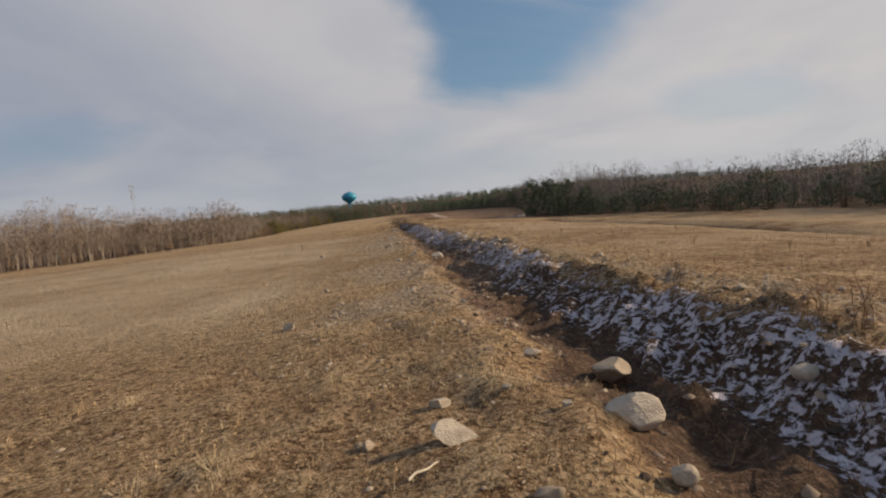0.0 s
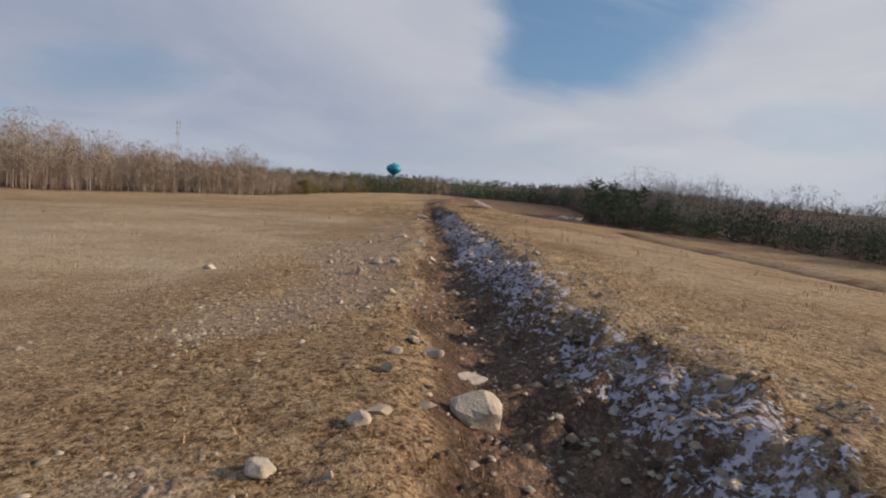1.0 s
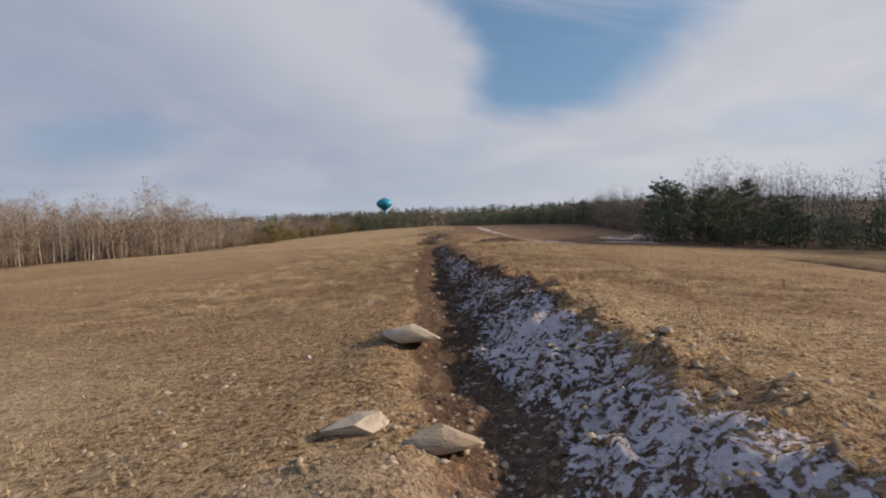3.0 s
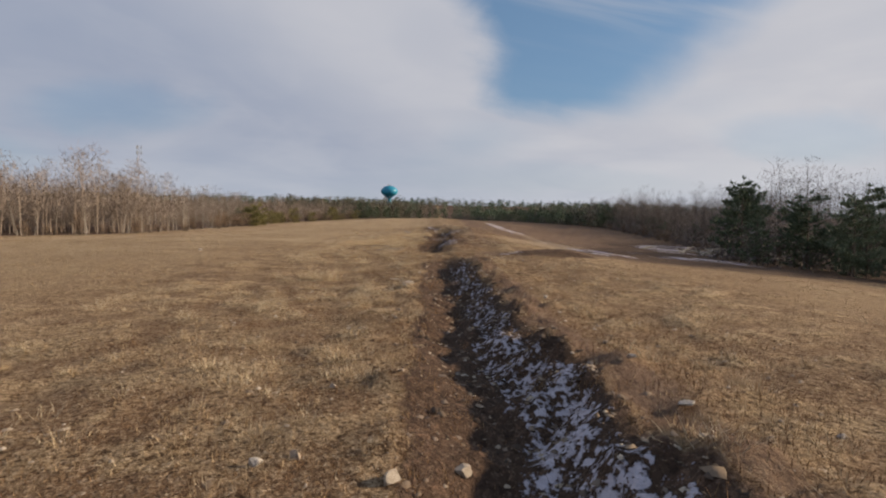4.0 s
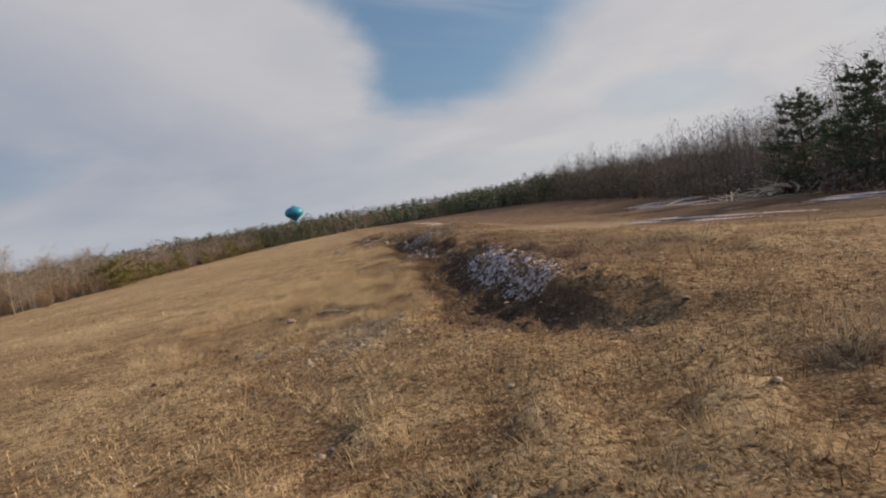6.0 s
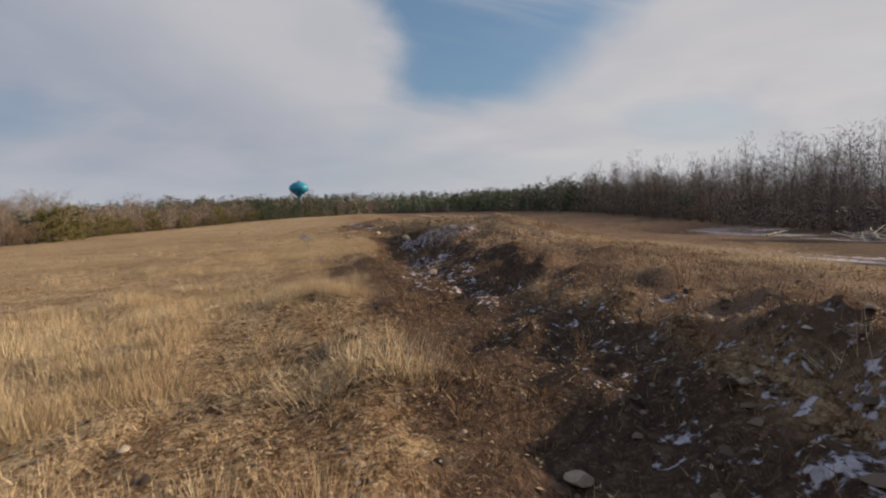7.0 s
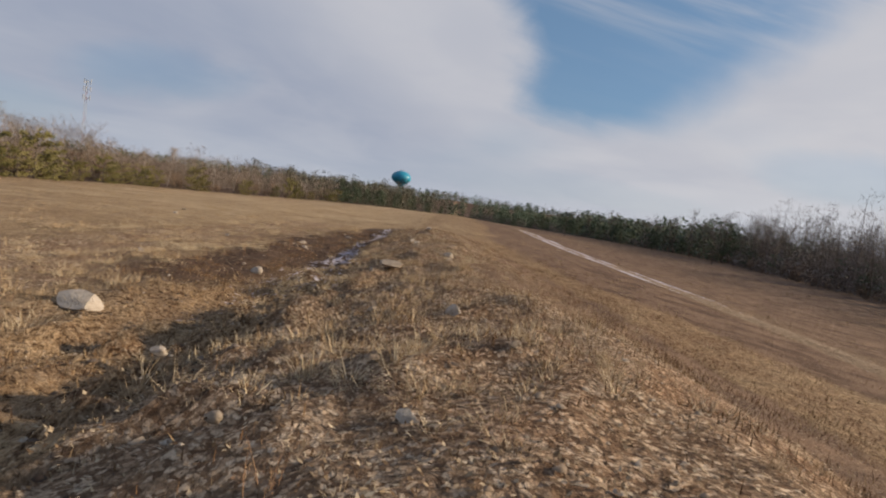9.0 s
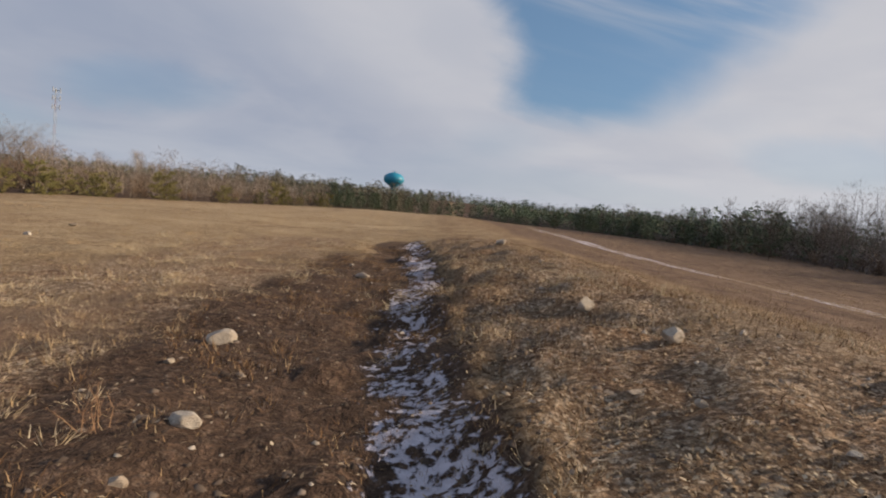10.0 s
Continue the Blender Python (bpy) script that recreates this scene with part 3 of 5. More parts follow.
def soil_and_shade_mask(x, y):
    s = across(x, y)
    late = step(116, 122, y)
    slim = 0.4 * (1 - step(52, 60, y)) + 0.7 * late + 0.75 * step(95, 98, y) * (1 - step(111, 114, y)) + 0.10 * step(60, 66, y) * (1 - step(90, 94, y)) + 0.3 * step(74, 79, y) * (1 - step(90, 94, y))
    out_fade = 1 - 0.72 * step(127, 132, y) * (1 - step(142, 147, y))
    turf = -0.32 * step(56, 62, y) * (1 - step(93, 96, y)) - 0.14 * (1 - step(50, 58, y)) * step(8, 14, y)
    out = step(-0.25 + turf, 0.25 + turf, s) * (1 - step(2.35 - slim, 2.75 - slim, s)) * np.clip(ditch_depth(y) * 1.2, 0, 1) * out_fade * (1 - 0.30 * step(9, 15, y) * (1 - step(50, 60, y)))
    out = np.maximum(out, 0.75 * np.exp(-((x - furrow_x(y)) / 0.9) ** 2) * step(10, 22, y) * (1 - step(80, 92, y)))
    out = np.maximum(out, 1.0 * np.exp(-((x - 7.2) / 2.8) ** 2 - ((y - 91.7) / 1.1) ** 2))
    # dark ditch litter, and the pines' long shade put in as soil tone
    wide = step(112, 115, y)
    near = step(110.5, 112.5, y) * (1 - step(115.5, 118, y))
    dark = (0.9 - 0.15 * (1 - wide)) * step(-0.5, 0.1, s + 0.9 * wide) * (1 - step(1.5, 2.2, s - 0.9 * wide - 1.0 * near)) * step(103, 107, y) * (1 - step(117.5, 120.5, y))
    # the woods' shade on the flats before them, put in as soil tone
    verge = step(-3, 3, -(right_edge(y) - x - 16)) * step(92, 102, y) * (1 - step(150, 190, y)) * 0.68
    # dark tone along the left of the ditch's last stretch
    lower = np.exp(-((s + 0.6) / 1.6) ** 2) * step(137, 143, y) * (1 - step(158, 166, y)) * 0.85
    out = np.maximum(out, lower)
    woods = np.maximum(step(-1, 3, left_edge(y) - x), step(-1, 3, x - right_edge(y))) * 0.9
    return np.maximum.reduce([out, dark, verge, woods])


def gravel_mask(x, y):
    s = across(x, y)
    spoil = step(0.30, 0.62, fbm(x / 2.2 + 3, y / 2.2, 3)) * step(-4.6, -1.6, s + 2.4 * (fbm(y / 3.0, x / 6.0, 2) - 0.5)) * (1 - step(0.1, 0.7, s)) * step(5, 11, y) * (1 - step(50, 60, y))
    flank = np.exp(-((s - 3.8) / 1.9) ** 2) * step(113, 117, y) * (1 - step(150, 165, y)) * 0.5
    here = 0.8 * np.exp(-((x + 1.3) / 1.0) ** 2 - ((y - 98.6) / 1.5) ** 2)
    rut = np.exp(-((x - road_x(y)) / 1.5) ** 2) * step(100, 115, y) * 0.75
    bed = 0.5 * step(0.2, 0.6, s) * (1 - step(2.2, 2.8, s)) * step(9, 15, y) * (1 - step(50, 60, y))
    bed = np.maximum(bed, 0.18 * step(-0.2, 0.3, s) * (1 - step(2.2, 2.8, s)) * step(55, 62, y) * (1 - step(88, 94, y)))
    right_lip = np.exp(-((s - 3.1) / 0.6) ** 2) * (1 - step(50, 60, y)) * 0.55
    return np.maximum.reduce([spoil * 0.85, bed, flank, here, rut, right_lip])


def rust_mask(x, y):
    s = across(x, y)
    bank = np.exp(-((s - 4.2) / (2.6 + 3.0 * step(94, 98, y) * (1 - step(108, 113, y)))) ** 2) * step(92, 100, y) + np.exp(-((s - 3.0) / 1.1) ** 2) * step(60, 68, y) * (1 - step(92, 98, y))
    flats = np.maximum(step(14, 19, x) * step(95, 110, y) * 0.9, 0.8 * step(5, 7, s) * step(128, 142, y))
    flats = np.maximum(flats, 0.22 * step(112, 122, y) * (1 - step(150, 190, y)) * step(0.5, 3, -s) * (1 - step(14, 26, -x)))
    flats = np.maximum(flats, 0.62 * step(56, 64, y) * (1 - step(92, 98, y)) * np.exp(-(x / 16.0) ** 2))
    foot = np.exp(-((s - bank_foot(y) + 0.6) / 1.3) ** 2) * step(115, 119, y) * (1 - step(150, 160, y))
    flats = np.maximum(flats, foot)
    verge = step(-9, -1, left_edge(y) - x) * (1 - step(-0.5, 0.5, left_edge(y) - x)) * 0.8
    return np.maximum.reduce([bank, flats, verge, (0.5 + 0.5 * step(3, 7, x) * (1 - step(60, 80, y))) * step(0.48, 0.66, fbm(x / 5.0, y / 5.0, 2))])


def worn_mask(x, y):
    """Close-cropped smooth ground."""
    s = across(x, y)
    early = np.maximum(step(2.5, 5.5, -s), step(4.5, 6.5, s) * 0.5) * (1 - step(50, 64, y)) * step(7, 15, y)
    flats = step(-0.2, 1.2, s - bank_foot(y)) * (1 - step(15, 19, x)) * step(108, 116, y) * (1 - step(128, 144, y)) * 0.58
    return np.maximum(early * (0.75 + 0.5 * (fbm(x / 4.0 + 2, y / 4.0, 3) - 0.5)), flats)


def bank_foot(y):
    """How far from the ditch the rough growth of the bank ends."""
    return np.interp(y, [116, 124, 132, 140, 150], [5.6, 6.3, 8.0, 8.2, 7.6])


def brown_mask(x, y):
    """Dull brown trodden ground, and bare flats with the woods' shade put into their brown."""
    s = across(x, y)
    edge = np.interp(y, [90, 100, 106, 113, 122, 132, 140, 150, 175, 230, 400], [20, 12, 10, 13, 19.5, 17.5, 13.0, 9, 9, 12, 16])
    # brown of the flats, darkened for the shade the woods throw on them
    flats = step(-1.5, 1.5, x - edge - 3.0 * (fbm(x / 6.0, y / 9.0, 2) - 0.5)) * step(96, 104, y) * (0.95 + 0.5 * (fbm(x / 7.0 + 5, y / 11.0, 3) - 0.5))
    road = 1 - 0.6 * np.exp(-((x - road_x(y)) / 2.0) ** 2) * step(110, 125, y)
    left = 0.62 * np.exp(-((s + 2.2) / 2.4) ** 2) * step(132, 141, y) * (1 - step(158, 168, y)) * step(0.36, 0.6, fbm(x / 1.7, y / 1.7 + 4, 3))
    heap = 0.9 * np.exp(-((x - 6.5) / 4.5) ** 2 - ((y - 93.0) / 1.6) ** 2)
    lip = 0.75 * np.exp(-((s - 2.9) / 0.65) ** 2) * step(62, 70, y) * (1 - step(90, 95, y))
    bank = (0.25 + 0.35 * step(3.5, 5.0, s)) * step(1.0, 2.0, s) * (1 - step(6.0, 8.5, s)) * step(135, 143, y) * (1 - step(165, 180, y)) * step(0.38, 0.60, fbm(x / 1.3 + 2, y / 1.3, 3))
    rough = 0.8 * step(1.5, 2.5, s) * (1 - step(5.0, 7.0, s)) * step(96, 101, y) * (1 - step(113, 117, y))
    foot = 0.95 * np.exp(-((s - bank_foot(y) + 0.9) / (0.9 + 0.4 * (1 - step(126, 132, y)))) ** 2) * step(116, 120, y) * (1 - step(150, 160, y))
    return np.maximum.reduce([flats * road, left, heap, lip, bank, rough, foot])


def leafy_mask(x, y):
    """Grit and crumpled dead leaves over the long bank and beside the last of the ditch."""
    s = across(x, y)
    bank = step(1.5, 2.5, s) * (1 - step(-1.2, 0.4, s - bank_foot(y))) * step(112, 118, y) * (1 - step(165, 175, y))
    left = 0.8 * step(0.5, 1.6, -s) * (1 - step(4.0, 7.0, -s)) * step(132, 141, y) * (1 - step(165, 175, y))
    return np.maximum(bank, left)


def pale_mask(x, y):
    """Bleached straw: the open field beyond the first ditch and past the bank."""
    s = across(x, y)
    left = step(0.8, 3.0, -s) * step(100, 112, y) * (1 - 0.55 * step(134, 142, y) * (1 - step(150, 170, y)) * (1 - step(6, 14, -s)))
    far = step(150, 185, y) * (1 - step(4, 14, x))
    near_left = 0.5 * step(3, 8, -s) * step(58, 66, y)
    return np.maximum.reduce([left, far, near_left]) * (0.72 + 0.9 * (fbm(x / 8.0 + 1, y / 8.0 + 4, 3) - 0.3))


def build_ground():
    track = graded(8.5, 25.5, 0.34, (8.5, 1800), 1.10)
    xs = graded(-4.0, 8.5, 0.16, (-1800, 8.5), 1.08)
    xs = np.concatenate((xs[xs < 8.4], track[track >= 8.5]))
    ys = graded(-4.0, 164.0, 0.235, (-500, 2200), 1.09)
    gx, gy = np.meshgrid(xs, ys)
    flat_x, flat_y = gx.ravel(), gy.ravel()
    co = np.stack((flat_x, flat_y, height(flat_x, flat_y)), 1)
    nx, ny = len(xs), len(ys)
    corner = (np.arange(ny - 1)[:, None] * nx + np.arange(nx - 1)[None, :]).ravel()
    quads = np.stack((corner, corner + 1, corner + nx + 1, corner + nx), 1)
    me = bpy.data.meshes.new("ground")
    me.vertices.add(len(co))
    me.vertices.foreach_set("co", co.ravel())
    me.loops.add(quads.size)
    me.loops.foreach_set("vertex_index", quads.ravel().astype(np.int32))
    me.polygons.add(len(quads))
    me.polygons.foreach_set("loop_start", np.arange(0, quads.size, 4, dtype=np.int32))
    me.polygons.foreach_set("use_smooth", np.ones(len(quads), bool))
    for name, values in (("snow", snow_mask(flat_x, flat_y)), ("soil", soil_and_shade_mask(flat_x, flat_y)),
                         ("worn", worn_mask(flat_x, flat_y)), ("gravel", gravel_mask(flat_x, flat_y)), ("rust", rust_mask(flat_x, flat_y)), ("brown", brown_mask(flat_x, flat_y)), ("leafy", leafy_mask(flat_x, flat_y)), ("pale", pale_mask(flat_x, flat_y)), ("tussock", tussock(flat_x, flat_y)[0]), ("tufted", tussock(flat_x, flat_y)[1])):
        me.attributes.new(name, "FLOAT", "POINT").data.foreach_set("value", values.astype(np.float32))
    me.update(calc_edges=True)
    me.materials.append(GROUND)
    return tagged(new("ground", me), "tan winter field with a snowy ditch and bare soil", "ground", kind="structure")


ground = build_ground()


# ---------------------------------------------------------------- woods
def spray(verts, faces, at, way, length, width, rng, count=4):
    """A fan of thin pieces from one point: a needle tuft or a brush of twigs."""
    for _ in range(count):
        out = (way + Vector((rng.gauss(0, 0.55), rng.gauss(0, 0.55), rng.gauss(0, 0.45)))).normalized()
        sliver(verts, faces, at, at + out * length * rng.uniform(0.6, 1.2), width * rng.uniform(0.7, 1.3), rng)


def bare_tree(seed, tall, spread, stems=1, twigs=900, thick=0.009, start=0.30, lean_by=0.08):
    """Trunk and twigs of a leafless tree with a rounded crown, standing at the origin."""
    rng = random.Random(seed)
    tv, tf, cv, cf = [], [], [], []
    for stem in range(stems):
        lean = Vector((rng.uniform(-1, 1), rng.uniform(-1, 1), 0)) * (lean_by + 0.10 * (stems > 1))
        foot = Vector((rng.uniform(-0.25, 0.25), rng.uniform(-0.25, 0.25), 0)) * (stems > 1) + Vector((0, 0, -0.3))
        top = tall * rng.uniform(0.80, 1.0)
        line, wob = [], Vector((0, 0, 0))
        for i in range(9):
            f = i / 8
            wob += Vector((rng.gauss(0, 1), rng.gauss(0, 1), 0)) * 0.0042 * top
            line.append(foot + lean * top * f + wob * f * 2 + Vector((0, 0, (top + 0.3) * f)))
        tube(tv, tf, line, [max(thick * top * (1 - 0.95 * (i / 8) ** 0.8), 0.008) for i in range(9)], 5)
        limbs = []
        for _ in range(int(40 / stems) + 8 + int(3 * max(spread - 5, 0))):
            f = rng.uniform(start, 0.96)
            i = min(int(f * 8), 7)
            root = line[i].lerp(line[i + 1], f * 8 - i)
            turn = rng.uniform(0, 2 * math.pi)
            dome = math.sqrt(max(1 - ((f - 0.58) / 0.46) ** 2, 0.05))
            reach = spread * 0.62 * dome * rng.uniform(0.5, 1.1)
            out = Vector((math.cos(turn), math.sin(turn), rng.uniform(0.5, 1.3))).normalized()
            path = [root, root + out * reach * 0.5 + Vector((0, 0, 0.02 * reach)), root + out * reach + Vector((0, 0, 0.20 * reach))]
            tube(tv, tf, path, [thick * top * 0.26 * (1.1 - f) + 0.006, 0.010, 0.004], 3)
            limbs.append((path, 0.45 + 0.7 * (1 - f)))
        for _ in range(twigs // stems):
            path, vigour = rng.choice(limbs)
            f = rng.uniform(0.25, 1.0)
            root = path[0].lerp(path[1], f * 2) if f < 0.5 else path[1].lerp(path[2], f * 2 - 1)
            out = Vector((rng.gauss(0, 0.6), rng.gauss(0, 0.6), rng.uniform(-0.1, 0.9))).normalized()
            tip = root + out * rng.uniform(0.35, 1.0) * vigour * tall / 9
            sliver(cv, cf, root, tip, rng.uniform(0.010, 0.022), rng)
            spray(cv, cf, root.lerp(tip, rng.uniform(0.4, 0.9)), out, 0.50 * vigour * tall / 9, 0.011, rng, 3)
    return tv, tf, cv, cf


def pine(seed, tall, wide, start=0.08, tufts=900, size=0.24, ragged=0.35, shape=0.62, levels_by=1.5):
    """A pine with boughs in loose whorls, each carrying fans of needles."""
    rng = random.Random(seed)
    tv, tf, cv, cf = [], [], [], []
    line = [Vector((rng.gauss(0, 0.03) * i * 0.3, rng.gauss(0, 0.03) * i * 0.3, -0.3 + (tall + 0.2) * i / 7)) for i in range(8)]
    tube(tv, tf, line, [0.015 * tall * (1 - 0.93 * i / 7) + 0.01 for i in range(8)], 7)
    boughs = []
    levels = int(tall * levels_by) + 2
    for level in range(levels):
        f = start + (0.97 - start) * (level + rng.uniform(-0.25, 0.25)) / levels
        girth = wide * max(1 - f, 0.02) ** shape * (0.6 + 0.4 * min(1, (f - start) * 4 + 0.3))
        for _ in range(rng.randint(3, 6)):
            turn = rng.uniform(0, 2 * math.pi)
            reach = girth * rng.uniform(1 - ragged, 1 + ragged * 0.5) + 0.15
            at = Vector((0, 0, f * tall + rng.uniform(-0.2, 0.2)))
            out = Vector((math.cos(turn), math.sin(turn), 0))
            path = [at, at + out * reach * 0.55 + Vector((0, 0, 0.06 * reach)), at + out * reach + Vector((0, 0, reach * rng.uniform(0.10, 0.42)))]
            tube(tv, tf, path, [0.03, 0.02, 0.008], 3)
            boughs.append((path, reach, out))
    weights = [b[1] for b in boughs]
    for path, reach, out in rng.choices(boughs, weights, k=tufts):
        f = rng.uniform(0.0, 1.0) ** 0.5
        root = path[0].lerp(path[1], f * 2) if f < 0.5 else path[1].lerp(path[2], f * 2 - 1)
        root = root + Vector((rng.gauss(0, 0.13), rng.gauss(0, 0.13), rng.gauss(0.03, 0.08))) * (0.4 + reach * 0.35)
        spray(cv, cf, root, out * 0.6 + Vector((0, 0, 0.5)), size, size * 0.30, rng, 5)
    spray(cv, cf, line[-1], Vector((0, 0, 1)), size * 1.6, size * 0.3, rng, 14)
    return tv, tf, cv, cf


def shrub(seed, tall, wide, leaves=0, size=0.06, stems=26):
    rng = random.Random(seed)
    tv, tf, cv, cf = [], [], [], []
    for _ in range(stems):
        foot = Vector((rng.gauss(0, wide * 0.12), rng.gauss(0, wide * 0.12), -0.1))
        tip = Vector((rng.gauss(0, wide * 0.3), rng.gauss(0, wide * 0.3), tall * rng.uniform(0.55, 1.0)))
        mid = foot.lerp(tip, 0.5) + Vector((rng.gauss(0, 0.05), rng.gauss(0, 0.05), 0.05 * tall))
        tube(tv, tf, [foot, mid, tip], [0.008 * tall + 0.004, 0.005 * tall + 0.003, 0.003], 3)
        for _ in range(14):
            root = foot.lerp(tip, rng.uniform(0.25, 1.0))
            sliver(cv, cf, root, root + Vector((rng.gauss(0, 0.18), rng.gauss(0, 0.18), rng.uniform(0, 0.3))) * tall * 0.6, 0.013, rng)
        for _ in range(leaves // stems):
            root = foot.lerp(tip, rng.uniform(0.1, 1.05))
            leaf(cv, cf, root + Vector((rng.gauss(0, 0.14), rng.gauss(0, 0.14), rng.gauss(0, 0.1))) * tall * 0.6, size * rng.uniform(0.6, 1.4), rng)
    return tv, tf, cv, cf


def plant(name, shape, bark, foliage, label, category, group):
    tv, tf, cv, cf = shape
    ob = thing(name, Matrix.Identity(4), label, category, group)
    part("trunk", tv, tf, bark, ob, smooth=True)
    part("crown", cv, cf, foliage, ob)
    return ob


class Nursery:
    """Plants to be copied out: the first copy uses the plant itself."""

    def __init__(self, plants):
        self.plants, self.used = plants, set()

    def set_out(self, x, y, size, rng, which=None, sink=0.0):
        i = rng.randrange(len(self.plants)) if which is None else which
        m = pose(x, y, hz(x, y) - sink, rng.gauss(0, 1.5), rng.gauss(0, 1.5), rng.uniform(0, 360))
        m = m @ Matrix.Diagonal((size, size, size * rng.uniform(0.92, 1.08), 1))
        if i in self.used:
            return copy_thing(self.plants[i], m)
        self.used.add(i)
        self.plants[i].matrix_basis = m
        return self.plants[i]


birches = Nursery([plant("birch_tree", bare_tree(i, 9.0, 3.4, (1, 2, 1, 3, 2, 1, 2)[i], 700, 0.0080, 0.36), BIRCH, TWIG,
                         "leafless birch with pale bark at the field's edge", "tree", "birches by the field") for i in range(7)])
bare_trees = Nursery([plant("bare_tree", bare_tree(40 + i, 9.2, 4.4, 1 + (i == 4), 640, 0.010, 0.24), BARK, BACKLIT_TWIG,
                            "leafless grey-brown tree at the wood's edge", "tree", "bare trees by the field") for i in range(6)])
oaks = Nursery([plant("bare_oak", bare_tree(30 + i, 9.0, 8.5, 2, 1700, 0.013, 0.20, 0.04), BARK, TWIG,
                      "leafless brown oak with a broad rounded crown", "tree", "bare oaks by the field") for i in range(2)])
grey_oaks = Nursery([plant("bare_oak", bare_tree(35 + i, 9.0, 8.0, 1, 1500, 0.012, 0.20, 0.04), BARK, BACKLIT_TWIG,
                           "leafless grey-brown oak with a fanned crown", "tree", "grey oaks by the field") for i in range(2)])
pines = Nursery([plant("pine_tree", pine(70 + i, 8.5, 3.1, 0.05, 1500, 0.36, 0.45, 0.46, 1.9), BARK, NEEDLE,
                       "dark green bushy pine with ragged boughs", "tree", "pines by the field") for i in range(5)])
round_pines = Nursery([plant("pine_tree", pine(100 + i, 8.5, 3.6, 0.20, 1100, 0.42, 0.35, 0.34, 1.6), BARK, NEEDLE,
                             "dark grey-green pine with a rounded crown", "tree", "round-topped pines") for i in range(3)])
low_pines = Nursery([plant("pine_tree", pine(90 + i, 4.4, 2.3, 0.03, 330, 0.30, 0.45, 0.42), BARK, NEEDLE,
                           "low dark evergreen at the wood's edge", "tree", "low evergreens by the field") for i in range(4)])
young = Nursery([plant("young_evergreen", pine(110 + i, 3.2, 1.6, 0.02, 560, 0.22, 0.5, 0.45), BARK, YOUNG,
                       "yellow-green young evergreen at the field's edge", "tree", "young evergreens") for i in range(4)])
scrub = Nursery([plant("shrub", shrub(130 + i, 3.0, 2.4, 320, 0.055), BARK, RUSTY,
                       "rust-brown scrub bush with dry leaves", "shrub", "scrub by the woods") for i in range(4)])

rng = random.Random(5)
# birches along the near stretch on one side
y = 58.0
while y < 163:
    for deep in (0.3, 4.0):
        if rng.random() < (0.95 if deep < 2 else 0.6):
            x = float(left_edge(y)) - deep - rng.uniform(0, 2.5)
            birches.set_out(x, y + rng.uniform(-0.6, 0.6), rng.uniform(0.62, 0.90), rng)
    if rng.random() < 0.85:
        scrub.set_out(float(left_edge(y)) - rng.uniform(-0.8, 3.0), y, rng.uniform(0.4, 1.0), rng)
    y += rng.uniform(1.2, 2.2)
# scrub, young evergreens and bare trees beyond them
y = 158.0
while y < 300:
    x = float(left_edge(y))
    if y < 180:
        scrub.set_out(x - rng.uniform(0, 2), y, rng.uniform(0.8, 1.35), rng)
        scrub.set_out(x - rng.uniform(2, 6), y, rng.uniform(1.0, 1.6), rng)
        if rng.random() < 0.5:
            birches.set_out(x - rng.uniform(5, 9), y, rng.uniform(0.6, 0.8), rng)
    else:
        if rng.random() < (0.9 if y < 215 else 0.35):
            young.set_out(x - rng.uniform(0, 1.5), y, rng.uniform(0.8, 1.25), rng)
        scrub.set_out(x - rng.uniform(1, 5), y, rng.uniform(0.9, 1.5), rng)
        if rng.random() < 0.75:
            birches.set_out(x - rng.uniform(4, 9), y, rng.uniform(0.6, 0.95), rng)
        if rng.random() < 0.06:
            low_pines.set_out(x - rng.uniform(3, 9), y, rng.uniform(0.8, 1.3), rng)
    y += rng.uniform(1.6, 3.2)
for x, y, size in ((-50.0, 213.0, 0.75), (-54.0, 217.0, 0.85), (-57.0, 212.0, 0.85), (-60.0, 216.0, 0.9)):
    birches.set_out(x, y, size, rng)
for x, y, size in ((-53.5, 215.0, 0.85), (-56.5, 218.0, 0.92), (-60.0, 212.0, 0.9), (-63.0, 217.0, 0.95), (-67.0, 219.0, 0.95)):
    oaks.set_out(x, y, size, rng)
for x, y, size in ((-47.0, 209.0, 1.5), (-51.0, 212.0, 1.7), (-57.0, 210.0, 1.6), (-49.0, 221.0, 1.5), (-45.0, 203.0, 1.3)):
    scrub.set_out(x, y, size, rng)
for x, y, size in ((-31.0, 308.0, 1.0), (-27.0, 306.0, 0.85), (-20.0, 322.0, 0.75), (-15.0, 330.0, 0.7), (-10.0, 338.0, 0.75), (-4.0, 352.0, 0.8), (1.0, 362.0, 0.6), (-24.0, 315.0, 0.7)):
    pines.set_out(x, y, size, rng)
# evergreens and bare trees on the shaded side
y = 36.0
while y < 108:
    x = float(right_edge(y))
    if rng.random() < 0.6:
        low_pines.set_out(x + rng.uniform(0, 2), y, rng.uniform(0.45, 0.85), rng)
    else:
        scrub.set_out(x + rng.uniform(0, 2), y, rng.uniform(0.7, 1.2), rng)
    if rng.random() < 0.6:
        low_pines.set_out(x + rng.uniform(3, 6), y, rng.uniform(0.6, 1.05), rng)
    bare_trees.set_out(x + rng.uniform(3, 8), y, rng.uniform(0.48, 0.72), rng)
    y += rng.uniform(1.7, 2.8)
